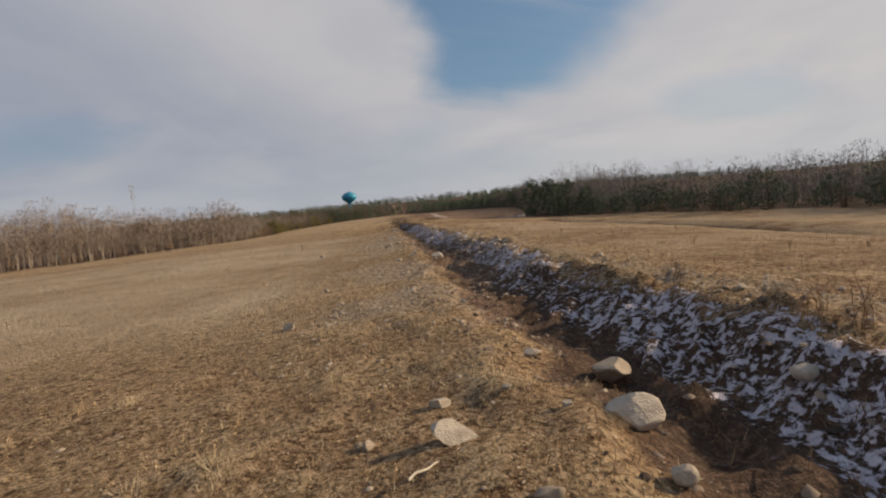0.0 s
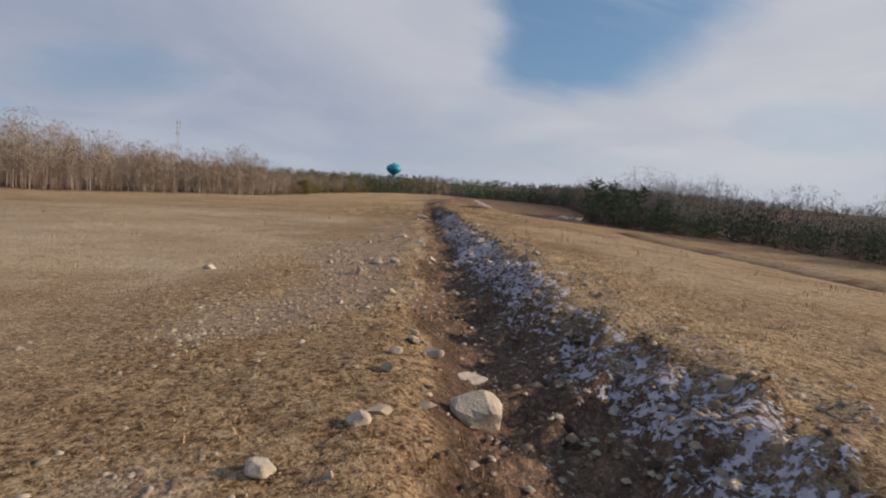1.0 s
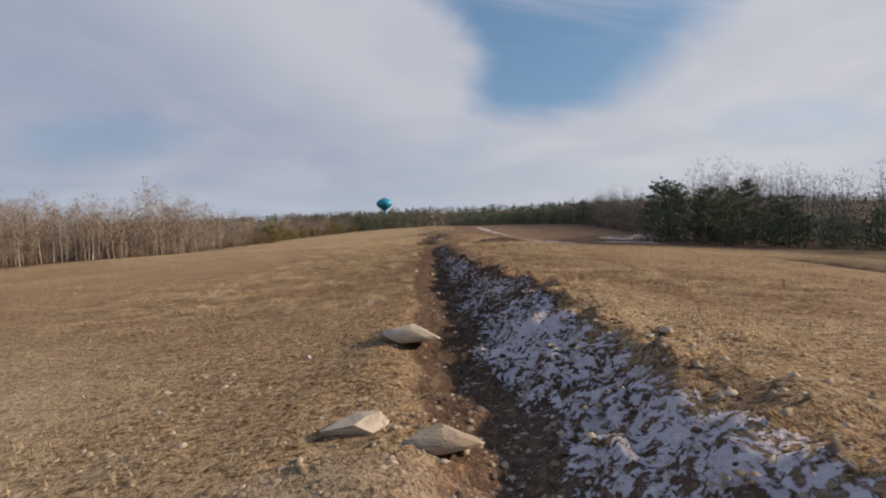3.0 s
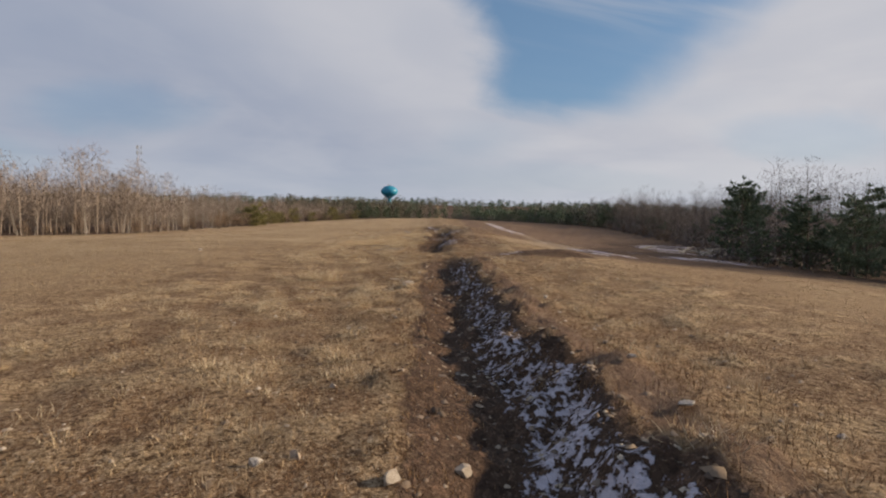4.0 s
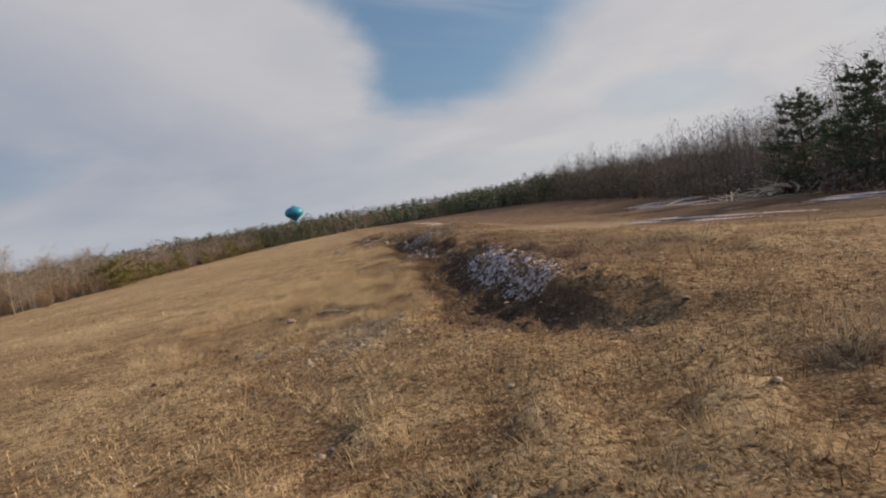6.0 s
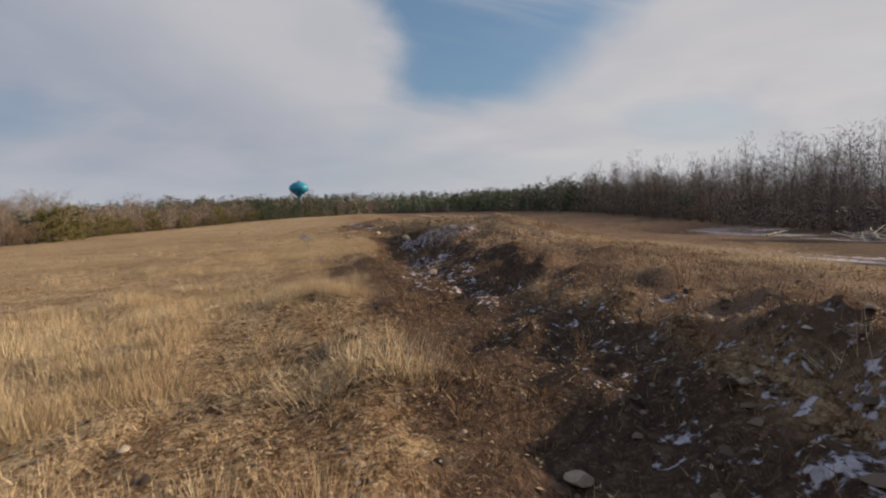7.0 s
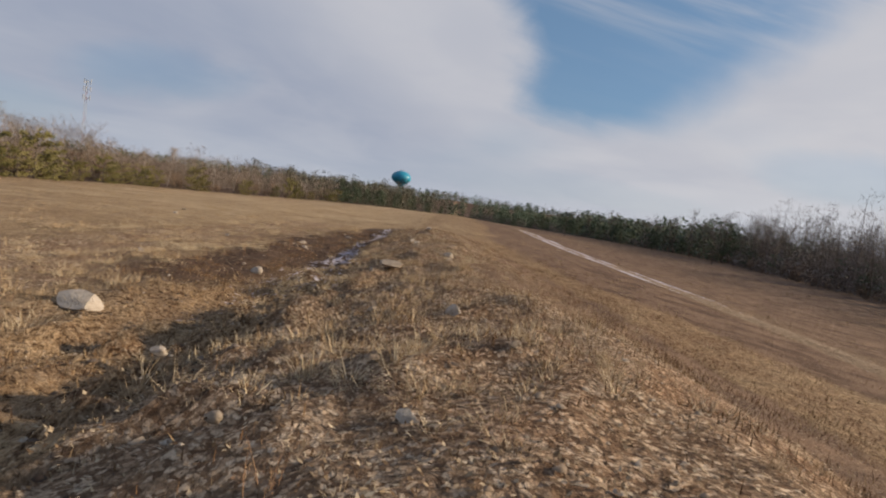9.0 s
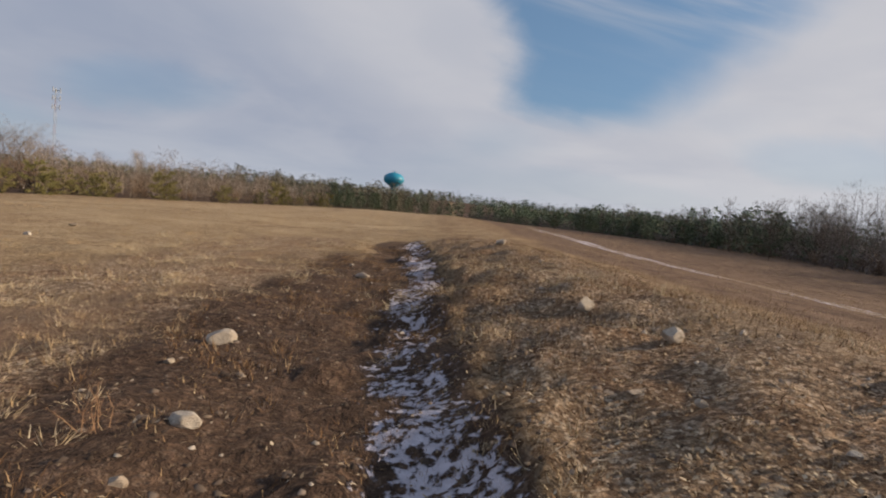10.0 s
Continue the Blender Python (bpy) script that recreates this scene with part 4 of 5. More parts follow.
for x, y, size in ((33.0, 117.5, 0.98), (36.5, 113.0, 0.9), (40.8, 131.0, 1.1), (35.5, 121.0, 0.85), (42.7, 123.7, 1.15), (38.0, 108.0, 0.9), (40.0, 103.0, 0.85),
                   (46.0, 118.0, 1.0), (31.5, 112.5, 0.72), (34.5, 105.0, 0.8), (44.0, 112.0, 0.95)):
    pines.set_out(x, y, size, rng)
y = 121.0
while y < 305:
    x = float(right_edge(y))
    for deep in (1.0, 5.0):
        if rng.random() < (0.9 if deep < 2 else 0.45):
            bare_trees.set_out(x + deep + rng.uniform(0, 3), y, rng.uniform(0.85, 1.15) * (0.82 + 0.60 * float(step(138, 160, y)) + 0.2 * float(step(195, 215, y)) * (1 - float(step(245, 262, y)))), rng)
    if rng.random() < 0.75:
        scrub.set_out(x + rng.uniform(-0.5, 3), y, rng.uniform(0.6, 1.2), rng)
    if rng.random() < 0.35:
        low_pines.set_out(x + rng.uniform(1, 6), y, rng.uniform(0.5, 0.95), rng)
    y += rng.uniform(1.8, 3.2)
for x, y, size in ((57.1, 233.0, 1.05), (66.0, 230.0, 1.15), (61.0, 238.0, 0.9), (45.2, 309.0, 0.75), (49.0, 296.0, 0.7), (52.0, 280.0, 0.75), (55.0, 262.0, 0.75),
                   (40.0, 322.0, 0.7), (36.0, 334.0, 0.65), (31.0, 346.0, 0.6), (57.0, 250.0, 0.7), (27.0, 356.0, 0.55)):
    pines.set_out(x, y, size, rng)


for x, y, size in ((49.6, 221.4, 0.80), (58.9, 224.1, 0.92), (64.0, 231.0, 0.95), (54.0, 240.0, 0.8)):
    grey_oaks.set_out(x, y, size, rng)
for x, y, size in ((33.5, 262.3, 0.70), (38.0, 268.0, 0.62), (44.0, 252.0, 0.66), (48.0, 244.0, 0.72), (30.0, 275.0, 0.55), (40.5, 258.0, 0.62)):
    round_pines.set_out(x, y, size, rng)
for x, y, size in ((66.0, 216.0, 1.45), (70.0, 210.0, 1.35), (63.5, 208.0, 1.3), (58.0, 199.0, 1.2)):
    bare_trees.set_out(x, y, size, rng)
for x, y, size in ((-23.8, 274.8, 0.80), (-20.5, 277.0, 0.66), (-16.0, 284.0, 0.60)):
    round_pines.set_out(x, y, size, rng)


def far_woods(name, spots, tall, twiggy, mat, label, seed, sizes=(0.5, 1.15)):
    """Woods too far or too deep to count: many small pieces on thin stems."""
    r = random.Random(seed)
    verts, faces = [], []
    xs, ys = np.array([s[0] for s in spots]), np.array([s[1] for s in spots])
    for (x, y), z in zip(spots, height(xs, ys)):
        h = tall * r.uniform(*sizes) * (0.75 + 0.5 * float(vnoise(x / 13.0 + seed, y / 13.0)))
        foot = Vector((x, y, z - 0.3))
        tube(verts, faces, [foot, foot + Vector((r.gauss(0, 0.2), r.gauss(0, 0.2), h * 0.55)), foot + Vector((r.gauss(0, 0.4), r.gauss(0, 0.4), h * 0.92))], [0.055, 0.04, 0.015], 3)
        for _ in range(twiggy[0]):
            f = r.uniform(twiggy[3], 1.0)
            spread = twiggy[2] * (1.15 - f) ** (0.6 if twiggy[1] < 0 else 0.4)
            at = foot + Vector((r.gauss(0, spread * 0.5), r.gauss(0, spread * 0.5), h * f))
            if twiggy[1] < 0:
                sliver(verts, faces, at, at + Vector((r.gauss(0, 0.4), r.gauss(0, 0.4), r.uniform(-0.1, 0.8))), -twiggy[1], r)
            else:
                leaf(verts, faces, at, twiggy[1] * r.uniform(0.6, 1.4), r)
    return tagged(new(name, mesh_from(name, verts, faces, mat)), label, "woods", kind="stuff")


def spots_behind(edge, sign, y0, y1, depth, count, seed):
    r = random.Random(seed)
    out = []
    for _ in range(count):
        y = r.uniform(y0, y1)
        out.append((float(edge(y)) + sign * (depth[0] + (depth[1] - depth[0]) * r.random()), y))
    return out


far_woods("birch_woods", spots_behind(left_edge, -1, 30, 145, (1, 30), 820, 1), 8.6, (270, -0.050, 3.2, 0.34), TWIG, "brown haze of bare woods behind the birches", 1)
far_woods("scrub_woods", spots_behind(left_edge, -1, 140, 330, (7, 45), 640, 2), 6.9, (190, -0.050, 3.0, 0.12), TWIG, "brown bare scrub woods on the far side", 2)
far_woods("shaded_woods", spots_behind(right_edge, 1, 127, 245, (3, 36), 470, 3), 10.2, (300, -0.038, 3.4, 0.06), BACKLIT_TWIG, "dark bare woods beyond the shaded edge", 3)
far_woods("low_shaded_woods", spots_behind(right_edge, 1, 15, 112, (7, 36), 330, 13), 6.8, (210, -0.038, 2.8, 0.1), BACKLIT_TWIG, "bare brown woods behind the low evergreens", 13)
far_woods("near_evergreen_woods", spots_behind(right_edge, 1, 30, 120, (6, 24), 120, 4), 5.4, (150, 0.15, 2.2, 0.08), NEEDLE, "dark evergreens mixed into the bare woods", 14, (0.6, 1.0))
far_woods("evergreen_woods", spots_behind(right_edge, 1, 240, 398, (0, 40), 420, 5),
          7.0, (110, 0.42, 2.6, 0.05), NEEDLE, "dark evergreen woods at the field's far end", 4, (0.65, 1.15))
far_woods("shaded_brush", spots_behind(right_edge, 1, 112, 398, (0, 9), 640, 16), 3.5, (62, 0.20, 2.6, 0.02), BACKLIT_TWIG, "dark tangled brush along the shaded wood's edge", 16)
far_woods("olive_woods", spots_behind(left_edge, -1, 318, 400, (0, 55), 210, 6), 9.6, (230, 0.32, 3.4, 0.04), OLIVE, "olive-brown mixed woods below the water tower", 6, (0.75, 1.1))
r = random.Random(12)
hill = [(r.uniform(-420, 420), 392 + 360 * r.random() ** 0.8) for _ in range(2600)]
far_woods("hill_woods", [q for i, q in enumerate(hill) if i % 5 < 3], 8.0, (26, -0.18, 3.4, 0.1), TWIG, "bare woods on the distant low hill", 7)
far_woods("hill_evergreens", [q for i, q in enumerate(hill) if i % 5 >= 3], 7.2, (40, 0.75, 3.0, 0.05), NEEDLE, "evergreen woods on the distant low hill", 8)


# ---------------------------------------------------------------- tower and mast
def water_tower(x, y, centre_z, radius):
    z0 = hz(x, y)
    tower = thing("water_tower", pose(x, y, z0), "teal painted bulb-shaped water tower above the far trees", "water tower")
    mid, drop = centre_z - z0, radius * 0.66
    verts, faces = [], []
    prof = [(radius * math.cos(a), mid + drop * math.sin(a)) for a in [radians(q) for q in range(-50, 91, 10)]]
    prof = [(radius * 0.20, mid - drop * 1.32), (radius * 0.33, mid - drop * 1.12)] + prof[:-1] + [(0.05, mid + drop)]
    lathe(verts, faces, prof, 40)
    tank = part("tank", verts, faces, TEAL, tower, "teal painted tank", True)
    verts, faces = [], []
    lathe(verts, faces, [(radius * 0.42, -0.5), (radius * 0.36, 1.0), (radius * 0.22, 4.5), (radius * 0.18, mid * 0.5), (radius * 0.20, mid - drop * 1.30)], 28)
    part("stem", verts, faces, TEAL, tower, "", True)
    verts, faces = [], []
    lathe(verts, faces, [(0.55, mid + drop - 0.1), (0.55, mid + drop + 0.5), (0.1, mid + drop + 0.6)], 14)
    part("hatch", verts, faces, TEAL, tank)
    verts, faces = [], []
    for k in range(16):
        a = 2 * math.pi * k / 16
        p = Vector((1.6 * math.cos(a), 1.6 * math.sin(a), mid + drop * 0.95))
        tube(verts, faces, [p, p + Vector((0, 0, 1.2))], [0.04, 0.04], 4)
    ring = [Vector((1.6 * math.cos(2 * math.pi * k / 24), 1.6 * math.sin(2 * math.pi * k / 24), mid + drop * 0.95 + 1.2)) for k in range(25)]
    tube(verts, faces, ring, [0.04] * 25, 4)
    part("railing", verts, faces, STEEL, tank)
    return tower


water_tower(-33.3, 516.0, 23.0, 7.1)


def radio_mast(x, y, tall):
    mast = thing("radio_mast", pose(x, y, hz(x, y)), "slender lattice radio mast with antennas above the woods", "mast")
    wide = 0.8
    feet = [Vector((wide * math.cos(q), wide * math.sin(q), 0)) for q in (0.3, 2.4, 4.5)]
    for f in feet:
        verts, faces = [], []
        tube(verts, faces, [f, f * 0.55 + Vector((0, 0, tall))], [0.05, 0.04], 5)
        part("leg", verts, faces, STEEL, mast)
    steps = 16
    for i in range(steps):
        verts, faces = [], []
        a, b = i / steps, (i + 1) / steps
        for j in range(3):
            p, q = feet[j], feet[(j + 1) % 3]
            tube(verts, faces, [p * (1 - 0.45 * a) + Vector((0, 0, tall * a)), q * (1 - 0.45 * b) + Vector((0, 0, tall * b))], [0.03, 0.03], 3)
        part("brace", verts, faces, REDPAINT if i % 4 < 2 else STEEL, mast)
    for level in (0.985, 0.90, 0.80):
        for j in range(3):
            verts, faces = [], []
            q = 0.3 + 2.1 * j
            p = Vector((1.5 * math.cos(q), 1.5 * math.sin(q), tall * level))
            tube(verts, faces, [p - Vector((0, 0, 1.1)), p + Vector((0, 0, 1.1))], [0.18, 0.18], 5)
            tube(verts, faces, [p, Vector((0, 0, p.z))], [0.07, 0.07], 4)
            part("antenna", verts, faces, STEEL, mast)
    return mast


radio_mast(-167.0, 376.0, 39.0)


# ---------------------------------------------------------------- stones
def stone_mesh(seed, round_off=0.0):
    rng = random.Random(seed)
    bm = bmesh.new()
    bmesh.ops.create_icosphere(bm, subdivisions=3, radius=0.5)
    cuts = [(Vector((rng.gauss(0, 1), rng.gauss(0, 1), rng.gauss(0.2, 0.8))).normalized(), rng.uniform(0.22, 0.40) + round_off) for _ in range(11)]
    for v in bm.verts:
        for nrm, d in cuts:
            over = v.co.dot(nrm) - d
            if over > 0:
                v.co -= nrm * over * 0.98
        v.co += v.co.normalized() * 0.025 * noise.noise(v.co * 3.1 + Vector((seed, 0, 0)))
        v.co.z *= 0.72
    me = bpy.data.meshes.new("rock")
    bm.to_mesh(me)
    bm.free()
    me.materials.append(STONE)
    return me


STONES = [stone_mesh(i) for i in range(10)]
SHARP_STONES = [stone_mesh(60 + i, -0.04) for i in range(8)]
ROUND_STONES = [stone_mesh(20 + i, 0.09) for i in range(6)]
stone_rng = random.Random(21)


def rock(x, y, size, label="pale tan field stone half sunk in the grass", shapes=STONES, flat=1.0):
    ob = new("rock", stone_rng.choice(shapes))
    ob.matrix_basis = pose(x, y, hz(x, y) + size * 0.12 * flat, stone_rng.uniform(-14, 14) * flat, stone_rng.uniform(-14, 14) * flat, stone_rng.uniform(-35, 35)) @ \
        Matrix.Diagonal((size, size * stone_rng.uniform(0.68, 1.0), size * stone_rng.uniform(0.75, 1.05) * flat, 1))
    return tagged(ob, label, "rock", "field stones")


for x, y, size in ((1.72, 3.18, 0.17), (1.84, 4.02, 0.49), (3.45, 4.3, 0.22), (2.37, 5.74, 0.45), (0.46, 20.06, 0.21), (1.36, 23.0, 0.16), (1.34, 23.6, 0.15), (1.17, 22.5, 0.16), (4.29, 21.43, 0.24), (0.66, 30.11, 0.26), (0.16, 30.36, 0.35), (1.16, 36.16, 0.44), (3.95, 43.98, 0.27),
                   (-0.63, 44.12, 0.25), (0.52, 79.28, 0.17), (-2.82, 102.2, 0.23), (1.55, 106.65, 0.16), (2.03, 114.18, 0.21), (4.9, 120.45, 0.13), (2.7, 124.29, 0.35), (1.05, 126.2, 0.32), (5.83, 126.85, 0.19), (5.68, 127.3, 0.22),
                   (1.98, 131.17, 0.37), (5.6, 131.96, 0.28), (4.1, 135.04, 0.1), (1.42, 143.01, 0.25), (5.09, 145.55, 0.29), (0.84, 147.93, 0.1), (0.81, 148.61, 0.2), (4.07, 149.87, 0.2), (0.13, 150.73, 0.31)):
    rock(x, y, size, "pale rounded field stone half sunk in the ground", ROUND_STONES, 1.0)
for x, y, size in ((0.88, 3.09, 0.19), (0.47, 4.11, 0.41), (-0.19, 4.31, 0.16), (1.03, 4.81, 0.12), (0.46, 4.91, 0.25), (3.23, 7.23, 0.15), (-1.73, 9.74, 0.29), (-0.21, 11.72, 0.11), (4.15, 11.87, 0.11), (0.95, 12.32, 0.1),
                   (3.78, 12.55, 0.25), (0.4, 12.62, 0.12), (-1.15, 12.79, 0.12), (-0.02, 14.06, 0.15), (-1.6, 14.31, 0.2), (0.44, 15.68, 0.18), (4.0, 18.73, 0.39), (0.91, 19.97, 0.13), (4.01, 20.27, 0.16), (1.03, 20.69, 0.26),
                   (2.08, 21.56, 0.7), (1.14, 21.99, 0.18), (1.58, 22.72, 0.33), (3.28, 22.91, 0.12), (0.84, 26.12, 0.32), (0.38, 27.92, 0.13), (-0.03, 28.54, 0.4), (1.63, 28.66, 0.14), (-3.42, 28.76, 0.34), (1.2, 29.51, 0.14)):
    rock(x, y, size, "pale tan angular field stone half sunk in the ground", SHARP_STONES, 1.0)
for x, y, size in ((2.33, 29.52, 0.13), (-1.01, 30.33, 0.23), (4.51, 31.2, 0.23), (1.59, 32.86, 0.35), (-1.06, 33.29, 0.25), (3.97, 35.46, 0.12), (-0.27, 36.11, 0.22), (-0.65, 36.17, 0.25), (1.31, 37.1, 0.19), (5.11, 37.8, 0.11),
                   (3.52, 38.68, 0.17), (-0.54, 38.92, 0.22), (-0.49, 39.97, 0.18), (0.9, 43.56, 0.2), (3.52, 43.98, 0.12), (1.0, 44.92, 0.17), (-0.55, 45.01, 0.17), (-0.19, 46.48, 0.29), (0.71, 46.49, 0.22), (3.63, 68.03, 0.13),
                   (0.86, 68.67, 0.22), (0.02, 69.08, 0.14), (1.48, 69.15, 0.22), (-0.01, 70.94, 0.13), (3.7, 71.04, 0.14), (0.83, 71.18, 0.11), (-0.08, 74.29, 0.2), (2.61, 74.36, 0.1), (0.5, 75.08, 0.11), (2.65, 75.18, 0.12)):
    rock(x, y, size, "pale tan angular field stone half sunk in the ground", SHARP_STONES, 1.0)
for x, y, size in ((0.46, 80.59, 0.13), (3.18, 81.01, 0.06), (1.29, 82.53, 0.11), (-12.33, 96.09, 0.32), (-3.0, 98.68, 0.25), (-0.58, 98.69, 0.14), (2.52, 99.31, 0.14), (-0.1, 99.73, 0.1), (-5.53, 104.87, 0.21), (-3.97, 105.57, 0.25),
                   (2.66, 106.87, 0.11), (2.57, 109.85, 0.09), (3.72, 113.89, 0.04), (-0.2, 118.44, 0.24), (4.91, 119.63, 0.04), (4.48, 120.0, 0.1), (5.15, 120.53, 0.04), (1.4, 124.7, 0.2), (6.7, 128.54, 0.09), (5.83, 129.13, 0.07),
                   (0.5, 129.39, 0.45), (-1.32, 130.98, 0.68), (-1.89, 134.95, 0.65), (4.94, 135.12, 0.13), (5.56, 136.25, 0.12), (2.67, 137.3, 0.19), (5.15, 137.92, 0.23), (4.33, 138.43, 0.15), (3.72, 142.38, 0.13), (-1.03, 143.29, 0.18)):
    rock(x, y, size, "pale tan angular field stone half sunk in the ground", SHARP_STONES, 1.0)
for x, y, size in ((0.97, 143.48, 0.12), (5.14, 144.56, 0.2), (4.08, 148.0, 0.08), (2.85, 148.08, 0.05), (0.12, 149.79, 0.1), (-2.46, 150.85, 0.19), (3.84, 151.52, 0.32), (-9.27, 160.44, 0.31), (3.96, 161.54, 0.46), (-11.01, 164.75, 0.35)):
    rock(x, y, size, "pale tan angular field stone half sunk in the ground", SHARP_STONES, 1.0)
for x, y, size in ((1.62, 6.28, 0.34), (1.9, 12.05, 0.23), (2.51, 13.58, 0.23), (2.04, 22.91, 0.5), (1.52, 21.35, 0.24), (1.14, 21.0, 0.3), (4.44, 28.16, 0.33), (0.41, 38.37, 0.73), (3.7, 45.7, 0.22), (1.29, 52.55, 0.96), (0.63, 52.74, 0.71), (0.94, 56.63, 1.27),
                   (3.7, 69.65, 0.23), (0.59, 80.01, 0.53), (3.18, 114.37, 0.13), (5.27, 126.86, 0.22), (1.46, 127.73, 0.41), (1.52, 133.4, 0.39), (0.98, 138.77, 0.76), (4.07, 142.77, 0.51), (3.44, 143.86, 0.2), (5.16, 148.84, 0.47),
                   (3.45, 148.92, 0.13), (0.64, 156.35, 0.48)):
    rock(x, y, size, "flat pale stone lying in the ground", SHARP_STONES, 0.45)
for _ in range(85):
    y = stone_rng.uniform(2, 92) if stone_rng.random() < 0.7 else stone_rng.uniform(117, 160)
    s = stone_rng.choice((stone_rng.gauss(-1.0, 0.8), stone_rng.gauss(3.4, 0.8)))
    rock(float(ditch_x(y)) + s, y, stone_rng.uniform(0.06, 0.16))


def pebbles(name, count, seed, dens, sizes, mat, label, category, spread=6):
    """Loose small pieces strewn beside and in the ditch."""
    r = np.random.RandomState(seed)
    y = r.uniform(-2, 165, count * spread)
    x = ditch_x(y) + r.uniform(-5, 7, count * spread)
    keep = np.nonzero(r.rand(count * spread) < dens(x, y))[0][:count]
    x, y = x[keep], y[keep]
    size = (sizes[0] + sizes[1] * r.rand(len(x)) ** 2.5) * (1 - 0.45 * step(104, 112, y))
    z = height(x, y)
    shape = np.array([(0.42, 0.1, 0.50), (-0.40, -0.12, 0.56), (1, 0, -0.1), (0.25, 0.9, -0.2), (-0.85, 0.5, -0.1), (-0.7, -0.6, -0.2), (0.4, -0.95, -0.15)])
    tri = np.array([(0, 2, 3), (0, 3, 1), (1, 3, 4), (1, 4, 5), (1, 5, 6), (1, 6, 0), (0, 6, 2)])
    a = r.uniform(0, 6.28, len(x))
    ca, sa = np.cos(a)[:, None], np.sin(a)[:, None]
    wob = shape[None] * (1 + 0.5 * (r.rand(len(x), 7, 3) - 0.5)) * np.stack((size * r.uniform(0.8, 1.7, len(x)), size, size * r.uniform(0.6, 1.2, len(x))), 1)[:, None, :]
    px, py = wob[..., 0] * ca - wob[..., 1] * sa, wob[..., 0] * sa + wob[..., 1] * ca
    co = np.stack((px + x[:, None], py + y[:, None], wob[..., 2] + z[:, None]), 2).reshape(-1, 3)
    faces = (tri[None] + 7 * np.arange(len(x))[:, None, None]).reshape(-1, 3)
    return tagged(new(name, raw_mesh(name, co, faces, mat)), label, category, kind="stuff")


def raw_mesh(name, co, faces, mat):
    me = bpy.data.meshes.new(name)
    me.vertices.add(len(co))
    me.vertices.foreach_set("co", np.ascontiguousarray(co, np.float32).ravel())
    me.loops.add(faces.size)
    me.loops.foreach_set("vertex_index", faces.ravel().astype(np.int32))
    me.polygons.add(len(faces))
    me.polygons.foreach_set("loop_start", np.arange(0, faces.size, faces.shape[1], dtype=np.int32))
    me.update(calc_edges=True)
    me.materials.append(mat)
    return me


def gravel_dens(x, y):
    patchy = 0.35 + 0.65 * step(0.40, 0.60, fbm(x / 1.1 + 2, y / 1.1, 3))
    return np.clip(gravel_mask(x, y) * (1 - 0.3 * step(100, 112, y)) * patchy + 0.02, 0, 1)


def clod_dens(x, y):
    s = across(x, y)
    return np.clip(step(-0.7, 0.0, s) * (1 - step(2.4, 2.9, s)) * ditch_depth(y) * (0.45 + 0.55 * step(93, 98, y)) + 0.12 * step(95, 100, y) * (1 - step(118, 122, y)), 0, 1)


def snow_dens(x, y):
    clumped = step(0.42, 0.62, fbm(x / 0.28 + 3, y / 0.28, 3))
    return np.clip((snow_mask(x, y) - 0.30) * 1.8, 0, 1) * clumped * step(0.1, 0.5, across(x, y)) * (1 - step(3.2, 3.6, across(x, y)))


pebbles("gravel", 42000, 3, gravel_dens, (0.010, 0.040), PEBBLE, "loose tan gravel and small stones by the ditch", "gravel", 12)
pebbles("snow_crumbs", 6500, 18, snow_dens, (0.005, 0.013), SNOW, "crusty old snow lumps lying in the ditch", "snow", 14)
pebbles("cobbles", 2400, 28, lambda x, y: np.clip(gravel_dens(x, y) - 0.1, 0, 1) * (1 - 0.8 * step(105, 112, y)) * (1 - 0.6 * step(2.4, 2.9, across(x, y))), (0.022, 0.06), PEBBLE, "fist-sized tan stones strewn on the spoil", "stones", 10)
pebbles("soil_clods", 20000, 8, clod_dens, (0.010, 0.050), CLOD, "dark crumbled soil clods in the ditch", "soil", 12)


